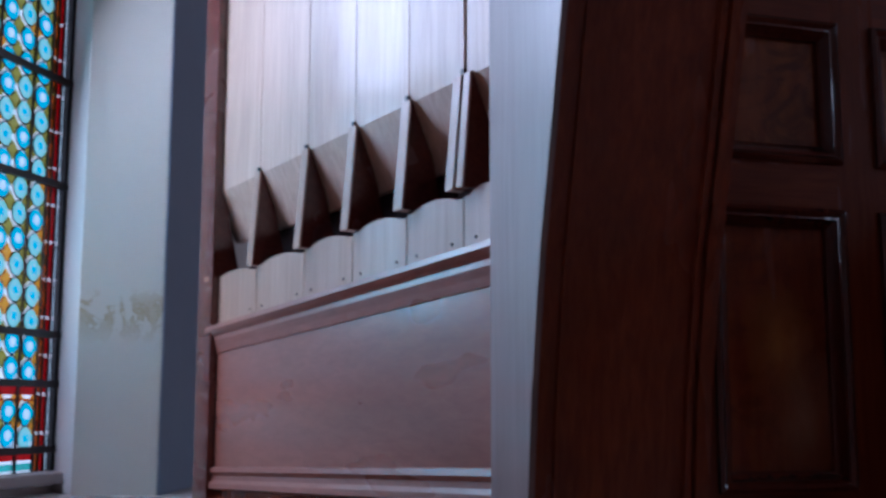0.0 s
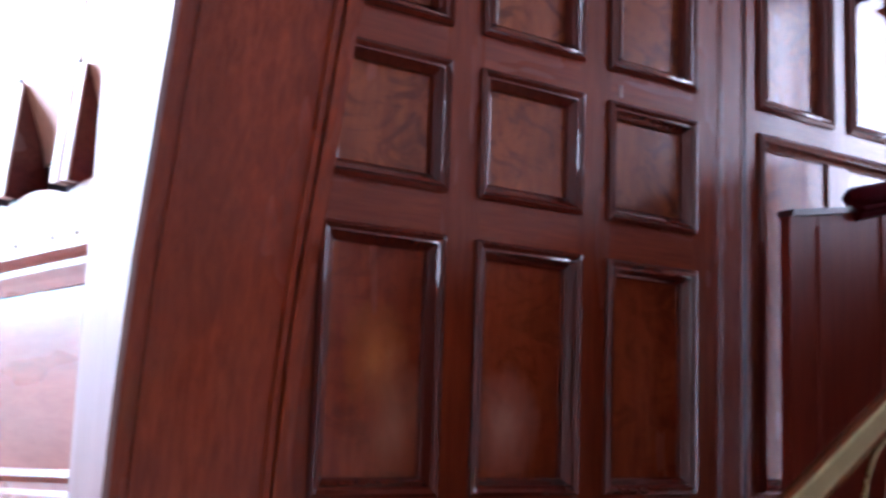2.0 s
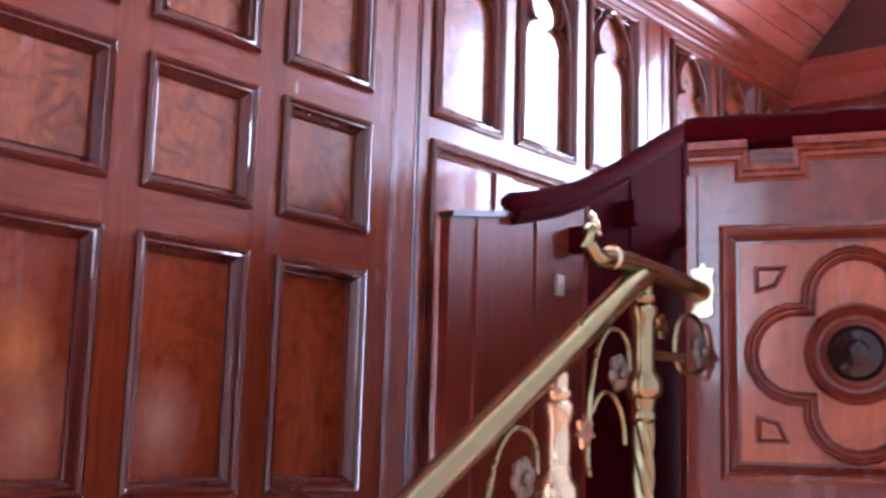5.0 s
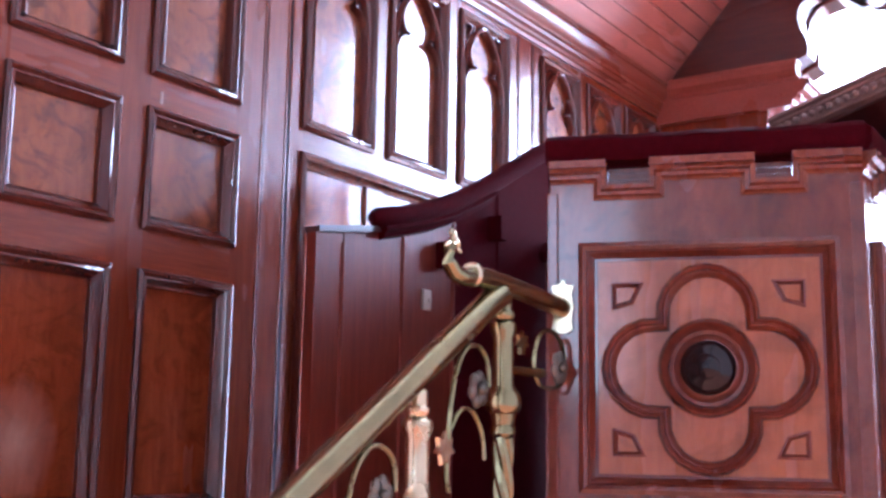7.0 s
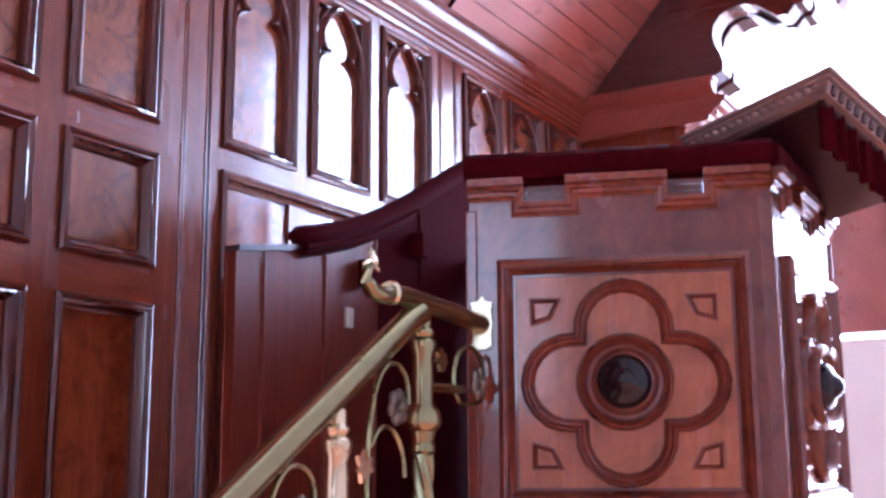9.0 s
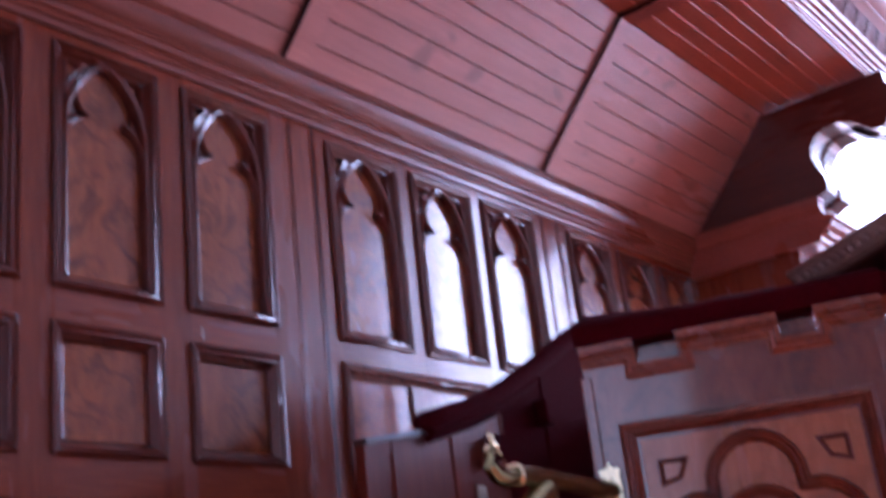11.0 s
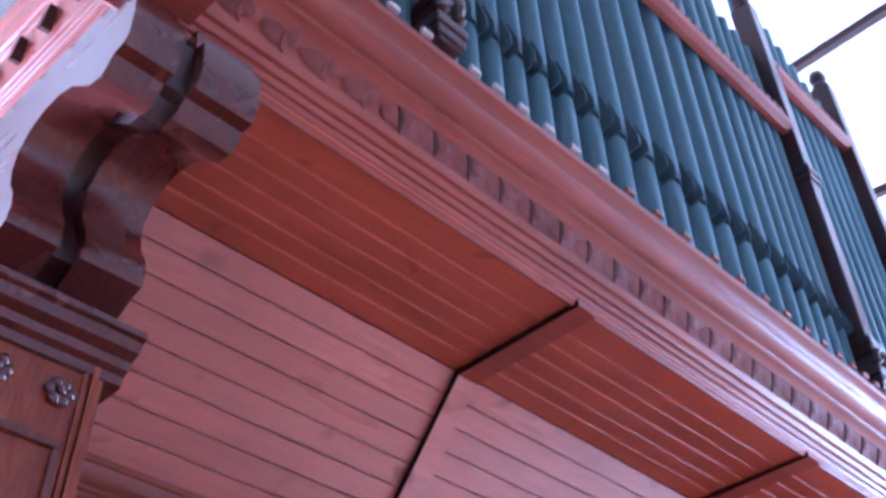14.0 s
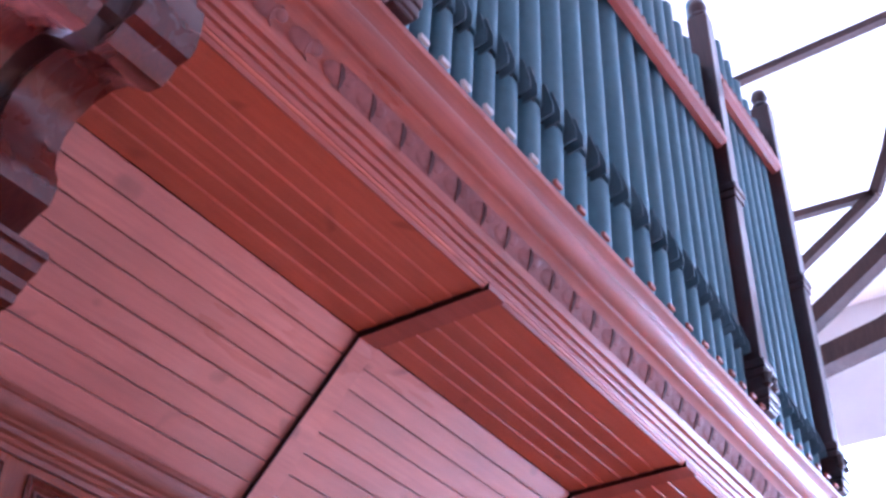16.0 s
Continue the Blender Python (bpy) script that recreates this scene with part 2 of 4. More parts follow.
SKY_CYAN = daylight("chancel_daylight", 6.5, (0.93, 0.98, 1.0))
CYAN = stained_glass("cyan_glass", (0.05, 0.55, 0.75))
AQUA = stained_glass("pale_aqua_glass", (0.35, 0.75, 0.70))
CLEAR = stained_glass("white_glass", (0.85, 0.9, 0.9))
OLIVE = stained_glass("olive_glass", (0.30, 0.27, 0.05))
RED = stained_glass("ruby_glass", (0.65, 0.02, 0.03))
AMBER = stained_glass("amber_glass", (0.75, 0.32, 0.03))


# ---- building helpers ------------------------------------------------------
FRONT = Matrix(((1, 0, 0, 0), (0, 0, -1, 0), (0, 1, 0, 0), (0, 0, 0, 1)))    # (x, z, outwards) on a wall facing -y
ALONG = Matrix(((0, 0, 1, 0), (1, 0, 0, 0), (0, 1, 0, 0), (0, 0, 0, 1)))     # (y, z, x): a section drawn in y and z


def plane_at(x, y, dx, dy, z=0.0):
    """(along, up, outwards) for a wall that starts at x, y and runs along dx, dy; outwards lies to the right of that way."""
    d = Vector((dx, dy, 0)).normalized()
    return Matrix(((d.x, 0, d.y, x), (d.y, 0, -d.x, y), (0, 1, 0, z), (0, 0, 0, 1)))


def box(bm, x0, x1, y0, y1, z0, z1, m=None, bevel=0.0):
    v = [bm.verts.new((x, y, z)) for x in (x0, x1) for y in (y0, y1) for z in (z0, z1)]
    fs = [bm.faces.new([v[i] for i in q]) for q in ((0, 1, 3, 2), (4, 6, 7, 5), (0, 4, 5, 1), (2, 3, 7, 6), (0, 2, 6, 4), (1, 5, 7, 3))]
    if bevel:
        es = list({e for f in fs for e in f.edges})
        r = bmesh.ops.bevel(bm, geom=es, offset=bevel, segments=2, profile=0.6, affect="EDGES")
        v = list({w for f in r["faces"] for w in f.verts} | {w for w in v if w.is_valid})
    if m is not None:
        bmesh.ops.transform(bm, matrix=m, verts=[w for w in v if w.is_valid])


def sweep(bm, path, prof, m, closed=True):
    """A moulding: the section prof (inwards, out) led along the flat path with mitred corners."""
    n = len(path)
    rings = []
    for i, p in enumerate(path):
        ds = []
        for a, b in ((i - 1, i), (i, i + 1)):
            if not closed and (a < 0 or b >= n):
                continue
            d = Vector(path[b % n]) - Vector(path[a % n])
            ds.append(d.normalized() if d.length > 1e-9 else Vector((1, 0)))
        ns = [Vector((-d.y, d.x)) for d in ds]
        mi = ns[0] if len(ns) == 1 else (ns[0] + ns[1]) / max(1 + ns[0].dot(ns[1]), 0.25)
        rings.append([bm.verts.new(m @ Vector((p[0] + mi.x * u, p[1] + mi.y * u, v))) for u, v in prof])
    for i in range(n if closed else n - 1):
        a, b = rings[i], rings[(i + 1) % n]
        for j in range(len(prof) - 1):
            bm.faces.new((a[j], b[j], b[j + 1], a[j + 1]))
    if not closed:
        for r in (rings[0], rings[-1]):
            if len(r) > 2:
                bm.faces.new(r)


def prism(bm, pts, v0, v1, m):
    a = [bm.verts.new(m @ Vector((p[0], p[1], v0))) for p in pts]
    b = [bm.verts.new(m @ Vector((p[0], p[1], v1))) for p in pts]
    bm.faces.new(a)
    bm.faces.new(b[::-1])
    for i in range(len(pts)):
        j = (i + 1) % len(pts)
        bm.faces.new((a[i], b[i], b[j], a[j]))


def lathe(bm, prof, m, seg=20):
    """A turned shape: (radius, height) rows about the local z axis."""
    rings = [[bm.verts.new(m @ Vector((r * math.cos(2 * math.pi * k / seg), r * math.sin(2 * math.pi * k / seg), z))) for k in range(seg)] for r, z in prof]
    for a, b in zip(rings, rings[1:]):
        for k in range(seg):
            bm.faces.new((a[k], a[(k + 1) % seg], b[(k + 1) % seg], b[k]))
    bm.faces.new(rings[0][::-1])
    bm.faces.new(rings[-1])


def tube(bm, pts, r, seg=10, flat=1.0):
    """A rod of radius r (or a list of radii) through the points."""
    pts = [Vector(p) for p in pts]
    rs = r if isinstance(r, (list, tuple)) else [r] * len(pts)
    rings = []
    for i, p in enumerate(pts):
        d = (pts[min(i + 1, len(pts) - 1)] - pts[max(i - 1, 0)]).normalized()
        side = d.cross(Vector((0, 0, 1)) if abs(d.z) < 0.95 else Vector((0, 1, 0))).normalized()
        up = side.cross(d)
        rings.append([bm.verts.new(p + rs[i] * (math.cos(2 * math.pi * k / seg) * side * flat + math.sin(2 * math.pi * k / seg) * up)) for k in range(seg)])
    for a, b in zip(rings, rings[1:]):
        for k in range(seg):
            bm.faces.new((a[k], a[(k + 1) % seg], b[(k + 1) % seg], b[k]))
    bm.faces.new(rings[0][::-1])
    bm.faces.new(rings[-1])


def part(name, bm, material, parent=None, label="", smooth=False):
    bmesh.ops.recalc_face_normals(bm, faces=bm.faces)
    me = bpy.data.meshes.new(name)
    bm.to_mesh(me)
    bm.free()
    me.materials.append(material)
    if smooth:
        me.shade_smooth()
        me.set_sharp_from_angle(angle=radians(40))
    ob = new(name, me)
    ob.parent = parent
    if label:
        tagged(ob, label)
    return ob


def shared(name, me, parent, at):
    ob = new(name, me)
    ob.parent = parent
    ob.matrix_basis = at
    return ob


def thing(name, label, category="", group="", kind="", at=(0, 0, 0)):
    ob = new(name)
    ob.empty_display_size = 0.1
    return tagged(ob, label, category, group, kind)


def rect(x0, x1, z0, z1):
    return [(x0, z0), (x1, z0), (x1, z1), (x0, z1)]


def arc(cx, cz, r, a0, a1, n):
    return [(cx + r * math.cos(radians(a0 + (a1 - a0) * i / n)), cz + r * math.sin(radians(a0 + (a1 - a0) * i / n))) for i in range(n + 1)]


# ---- the panelled organ front ----------------------------------------------
wall = thing("wall_organ", "varnished mahogany panelled wall below the organ gallery", kind="structure")
X_LEFT, X_RIGHT, Z_TOP = 1.0, 6.15, 3.36
ARCH_Z = (2.544, 3.275)
BAYS = [  # column centres, panel width, bay edges
    ((1.696, 2.165, 2.633), 0.345, (1.0, 2.99)),
    ((3.308, 3.787, 4.266), 0.372, (2.99, 4.62)),
    ((4.955, 5.42, 5.86), 0.365, (4.62, 6.15)),
]
FRAME = [(-0.012, 0.0), (-0.012, 0.012), (-0.002, 0.018), (0.008, 0.010), (0.014, 0.012), (0.024, -0.004), (0.034, -0.012), (0.036, -0.026)]


def stile(x0, x1, z0, z1):
    bm = bmesh.new()
    box(bm, x0, x1, 0.0, 0.05, z0, z1)
    part("stile", bm, MAHOGANY, wall)


def rail(x0, x1, z0, z1):
    bm = bmesh.new()
    box(bm, x0, x1, 0.0, 0.05, z0, z1)
    part("rail", bm, MAHOGANY_X, wall)


def panel(x0, x1, z0, z1, field=BURL, arched=False):
    bm = bmesh.new()
    box(bm, x0 - 0.01, x1 + 0.01, 0.025, 0.045, z0 - 0.01, z1 + 0.01)
    p = part("panel", bm, field, wall)
    bm = bmesh.new()
    sweep(bm, rect(x0, x1, z0, z1), FRAME, FRONT)
    part("moulding", bm, MOULD, p, smooth=True)
    if arched:
        tracery(p, x0 + 0.03, x1 - 0.03, z1 - 0.012, z0 + 0.03)
    return p


def tracery(parent, x0, x1, top, foot):
    """A pointed, cusped arch head with sunk spandrels on two slender legs, standing in a panel."""
    w, cx = x1 - x0, (x0 + x1) / 2
    spring = top - 0.86 * w
    r = w * 1.02
    left = [(x0 + r - r * math.cos(radians(a)), spring + r * math.sin(radians(a))) for a in range(0, 61, 5)]
    left = [p for p in left if p[0] <= cx - 0.004] + [(cx, top - 0.006)]
    head = left + [(2 * cx - x, z) for x, z in left[-2::-1]]
    bm = bmesh.new()
    rib = [(-0.013, -0.03), (-0.013, -0.003), (-0.007, 0.007), (0.001, 0.009), (0.006, 0.002), (0.011, -0.002), (0.015, -0.012), (0.016, -0.03)]
    sweep(bm, [(x0, foot)] + head + [(x1, foot)], rib, FRONT, closed=False)
    part("arch", bm, MOULD, parent, smooth=True)
    for s in (-1, 1):
        def at(pts):
            q = [(cx + s * 0.5 * w * a, spring + b * w) for a, b in pts]
            return q
        # two foils that meet in a sharp cusp, with a raised edge and a sunk web behind it
        low = [(0.50 + 0.45 * math.cos(radians(t)), -0.14 + 0.33 * math.sin(radians(t))) for t in range(0, 85, 12)] + [(0.485, 0.215)]
        high = [(0.485, 0.215), (0.56, 0.245), (0.64, 0.30), (0.69, 0.38), (0.70, 0.46), (0.66, 0.55), (0.56, 0.65), (0.42, 0.73), (0.26, 0.80), (0.10, 0.85)]
        edge = [(-0.007, -0.03), (-0.007, -0.006), (0.0, 0.003), (0.007, -0.006), (0.007, -0.03)]
        bm = bmesh.new()
        sweep(bm, at(low), edge, FRONT, closed=False)
        sweep(bm, at(high), edge, FRONT, closed=False)
        lathe(bm, [(0.001, -0.02), (0.009, -0.012), (0.010, 0.0), (0.006, 0.008), (0.001, 0.009)], FRONT @ Matrix.Translation((cx + s * 0.235 * w, spring + 0.215 * w, 0.0)), 8)
        part("cusp", bm, MOULD, parent, smooth=True)
        bm = bmesh.new()
        web = at(low + high[1:6] + [(0.74, 0.50), (0.88, 0.32), (0.97, 0.10)])
        prism(bm, web if s > 0 else web[::-1], -0.03, -0.017, FRONT)
        part("web", bm, MOULD, parent)
        sp = [(cx + s * 0.5 * w * a, b) for a, b in ((0.97, top - 0.012), (0.97, spring + 0.38 * w), (0.78, spring + 0.56 * w), (0.50, spring + 0.76 * w), (0.35, top - 0.012))]
        bm = bmesh.new()
        sweep(bm, sp if s < 0 else sp[::-1], [(0.0, -0.03), (0.0, -0.006), (0.010, -0.004), (0.018, -0.028)], FRONT)
        part("spandrel", bm, MOULD, parent, smooth=True)


for n, (centres, w, (b0, b1)) in enumerate(BAYS):
    edges = [b0] + [e for c in centres for e in (c - w / 2, c + w / 2)] + [b1]
    for i in range(0, 8, 2):
        low = 0.0 if (n == 0 or i in (0, 6)) else 2.44
        stile(edges[i], edges[i + 1], low, Z_TOP)
    for c in centres:
        x0, x1 = c - w / 2, c + w / 2
        rail(x0, x1, ARCH_Z[1], Z_TOP)
        panel(x0, x1, *ARCH_Z, arched=True)
        rail(x0, x1, 2.425 if n == 0 else 2.44, ARCH_Z[0])
        if n == 0:
            panel(x0, x1, 2.089, 2.425)
            rail(x0, x1, 1.952, 2.089)
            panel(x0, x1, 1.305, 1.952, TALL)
            rail(x0, x1, 0.98, 1.305)
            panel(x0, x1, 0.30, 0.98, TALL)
            rail(x0, x1, 0.0, 0.30)
    if n:
        x0, x1 = edges[1], edges[6]
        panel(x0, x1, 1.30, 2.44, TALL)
        for i in (2, 4):
            bm = bmesh.new()
            box(bm, edges[i], edges[i + 1], 0.012, 0.03, 1.33, 2.41)
            part("muntin", bm, MAHOGANY, wall)
        rail(x0, x1, 0.0, 1.30)
for x, w in ((2.93, 0.0025), (3.045, 0.006), (4.554, 0.003), (4.686, 0.004)):     # open joints where the bays meet
    bm = bmesh.new()
    box(bm, x - w, x + w, -0.0015, 0.01, 0.0, 3.34)
    part("groove", bm, JOINT, wall)
    for x0, x1 in ((x - w - 0.009, x - w), (x + w, x + w + 0.009)):
        bm = bmesh.new()
        box(bm, x0, x1, -0.002, 0.01, 0.0, 3.33, bevel=0.0015)
        part("joint_bead", bm, MAHOGANY, wall, smooth=True)
bm = bmesh.new()
box(bm, 2.335 + 0.16, 2.335 + 0.168, -0.002, 0.002, 2.455, 2.492)
part("scratch", bm, PALE, wall, "small pale scratch")
bm = bmesh.new()
box(bm, 0.95, 6.5, 0.05, 0.18, 0.0, 4.2)
part("backing", bm, DARK, wall)

WALL_CORNICE = [(0.0, 3.325), (-0.012, 3.325), (-0.014, 3.345), (-0.022, 3.352), (-0.020, 3.368), (-0.034, 3.378), (-0.036, 3.395), (-0.046, 3.402),
                (-0.044, 3.416), (-0.062, 3.430), (-0.074, 3.455), (-0.076, 3.478), (-0.084, 3.482), (-0.084, 3.505), (-0.05, 3.52), (0.0, 3.52)]
bm = bmesh.new()
prism(bm, WALL_CORNICE, 1.0, 6.15, ALONG)
tagged(part("trim_cornice", bm, TRIM, smooth=True), "moulded mahogany cornice over the arched panels", kind="structure")

# coved ceiling: a slope and a flat soffit, both of narrow boards with grooves
P0, P1, P2 = Vector((-0.05, 3.515)), Vector((-0.585, 4.118)), Vector((-1.20, 4.122))


def boarded(name, a, b, count, groove, x0, x1):
    bm = bmesh.new()
    d = (b - a) / count
    u = d.normalized()
    nrm = Vector((-u.y, u.x))
    if nrm.y > 0:
        nrm = -nrm
    if name == "ceiling_slope" and nrm.x > 0:
        nrm = -nrm
    for i in range(count):
        p, q = a + d * i, a + d * (i + 1)
        g = 0.5 * groove
        top = 0.0025 if name == "ceiling_slope" else 0.004
        sec = [p + u * g - nrm * 0.02, p + u * g, p + u * (g + top) + nrm * top, q - u * (g + top) + nrm * top, q - u * g, q - u * g - nrm * 0.02]
        prism(bm, [tuple(s) for s in sec], x0, x1, ALONG)
    return tagged(part(name, bm, BOARD), "reddish varnished tongue and groove boards, knotty pine", kind="structure")


boarded("ceiling_slope", P0, P1, 8, 0.004, 1.0, 6.20)
bm = bmesh.new()
soffit = [-0.585, -0.687, -0.775, -0.870, -0.957, -1.043, -1.20]
for a, b in zip(soffit, soffit[1:]):
    prism(bm, [(a, 4.142), (a, 4.122), (a - 0.002, 4.120), (b + 0.0085, 4.1165), (b + 0.0055, 4.1175), (b + 0.0015, 4.1235), (b + 0.0005, 4.142)], 1.0, 6.20, ALONG)
tagged(part("ceiling_soffit", bm, SOFFIT), "reddish varnished boards with rounded edges that catch the light", kind="structure")
for name, a, b in (("ceiling_slope_back", P0, P1), ("ceiling_soffit_back", P1, P2)):
    bm = bmesh.new()
    off = Vector((0.016, 0.016))
    prism(bm, [tuple(a + off), tuple(b + off), tuple(b + off * 2), tuple(a + off * 2)], 1.0, 6.30, ALONG)
    tagged(part(name, bm, JOINT), "dark backing behind the ceiling boards", kind="structure")
for x in (2.862, 4.525):
    for k, (a, b) in enumerate(((P0, P1), (P1, P2))):
        bm = bmesh.new()
        u = (b - a).normalized()
        nrm = Vector((u.y, -u.x)) if k == 0 else Vector((0, -1))
        if k == 0 and nrm.y > 0:
            nrm = -nrm
        prism(bm, [tuple(a + nrm * 0.022), tuple(b + nrm * 0.022), tuple(b - nrm * 0.01), tuple(a - nrm * 0.01)], x, x + 0.105, ALONG)
        rib = part("trim_rib", bm, BOARD if k == 0 else CORNICE)
        tagged(rib, "flat board rib across the boarded cove", kind="structure")
        bm = bmesh.new()
        prism(bm, [tuple(a + nrm * 0.0235), tuple(b + nrm * 0.0235), tuple(b - nrm * 0.008), tuple(a - nrm * 0.008)], x - (0.009 if x < 4 else 0.005), x - 0.001, ALONG)
        part("joint", bm, JOINT, rib)

# ---- gallery front with its carved cornice ----------------------------------
GALLERY = [(-1.165, 4.16), (-1.165, 4.112), (-1.178, 4.104), (-1.188, 4.112), (-1.192, 4.128), (-1.203, 4.128), (-1.210, 4.140), (-1.208, 4.152), (-1.220, 4.154),
           (-1.226, 4.166), (-1.224, 4.178), (-1.238, 4.180), (-1.246, 4.194), (-1.246, 4.206), (-1.262, 4.210), (-1.268, 4.228), (-1.258, 4.238), (-1.262, 4.262), (-1.274, 4.292),
           (-1.296, 4.322), (-1.322, 4.342), (-1.340, 4.346), (-1.350, 4.350), (-1.350, 4.366), (-1.338, 4.372), (-1.345, 4.384), (-1.372, 4.390), (-1.398, 4.408), (-1.410, 4.432),
           (-1.406, 4.452), (-1.394, 4.460), (-1.398, 4.476), (-1.418, 4.496), (-1.442, 4.506), (-1.446, 4.530), (-1.430, 4.546), (-1.30, 4.552), (-1.20, 4.552)]
gallery = thing("organ_gallery", "carved reddish wooden gallery cornice carrying the organ pipes", "gallery")
bm = bmesh.new()
prism(bm, GALLERY, 0.86, 6.54, ALONG)
part("cornice", bm, CORNICE, gallery, smooth=True)


def vine(bm, m, length, pitch=0.1635):
    """A running carved vine: a wavy stem with a curled leaf in each hollow, along the local x axis."""
    n = int(length / pitch)
    for i in range(n):
        x = (i + 0.5) * pitch
        bmesh.ops.create_icosphere(bm, subdivisions=2, radius=1.0, matrix=m @ Matrix.Translation((x - 0.01, 0, 0)) @ Matrix.Diagonal((0.055, 0.032, 0.003, 1)))
        bmesh.ops.create_icosphere(bm, subdivisions=2, radius=1.0, matrix=m @ Matrix.Translation((x + 0.05, 0.012, 0)) @ Matrix.Diagonal((0.026, 0.022, 0.003, 1)))
        tube(bm, [m @ Vector((x + 0.045 - 0.03 * math.sin(t), 0.038 * math.cos(t), 0.001)) for t in (0, 0.6, 1.2, 1.8, 2.4, 3.0)], 0.0035, 6)


FR_MID = Vector((-1.285, 4.290))
fr_out = Vector((-0.80, -0.60)).normalized()
fr_up = Vector((-fr_out.y, fr_out.x))
if fr_up.y < 0:
    fr_up = -fr_up
m_fr = Matrix(((1, 0, 0, 0.95), (0, fr_up.x, fr_out.x, FR_MID.x), (0, fr_up.y, fr_out.y, FR_MID.y), (0, 0, 0, 1)))
bm = bmesh.new()
vine(bm, m_fr, 5.5)
part("vine_frieze", bm, FRIEZE, gallery, "dark carved vine running along the hollow", smooth=True)
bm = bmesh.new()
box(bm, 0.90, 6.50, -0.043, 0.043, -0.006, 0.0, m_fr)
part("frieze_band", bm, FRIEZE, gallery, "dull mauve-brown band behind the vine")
# dark plates laid on the band paint the shade of carved hollows
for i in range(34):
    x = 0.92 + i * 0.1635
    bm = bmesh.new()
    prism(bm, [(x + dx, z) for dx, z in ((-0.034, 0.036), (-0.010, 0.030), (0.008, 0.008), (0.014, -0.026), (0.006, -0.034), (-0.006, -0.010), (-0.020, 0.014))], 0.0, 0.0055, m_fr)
    part("hollow", bm, HOLLOW_SHADE, gallery)
bm = bmesh.new()
box(bm, 0.9, 6.5, -1.215, -1.175, 4.20, 4.9)
box(bm, 0.9, 6.5, -1.24, -1.20, 4.5, 6.3)
part("backboard", bm, DARK, gallery)

# ---- the two end walls with swept front and scrolled bracket ----------------
SWEEP_LINE = [(-0.36, 0.0), (-0.36, 1.30), (-0.385, 1.52), (-0.43, 1.76), (-0.495, 2.0), (-0.56, 2.25), (-0.61, 2.48), (-0.655, 2.70), (-0.71, 2.98), (-0.742, 3.2), (-0.755, 3.32)]
SCROLL = [(-0.70, 3.40), (-0.70, 3.45), (-0.735, 3.50), (-0.80, 3.54), (-0.845, 3.555), (-0.855, 3.60), (-0.845, 3.65), (-0.815, 3.70), (-0.80, 3.76), (-0.81, 3.82), (-0.85, 3.875),
          (-0.91, 3.905), (-0.98, 3.91), (-1.05, 3.89), (-1.10, 3.85), (-1.15, 3.81), (-1.205, 3.80), (-1.225, 3.82), (-1.25, 3.85), (-1.29, 3.855), (-1.31, 3.88), (-1.315, 3.96), (-1.31, 4.02), (-1.27, 4.03), (-1.262, 4.11)]
CAP = [(-0.74, 3.285), (-0.765, 3.29), (-0.77, 3.315), (-0.79, 3.325), (-0.80, 3.345), (-0.83, 3.36), (-0.845, 3.385), (-0.862, 3.39), (-0.862, 3.41), (-0.80, 3.43), (0.0, 3.43), (0.0, 3.285)]


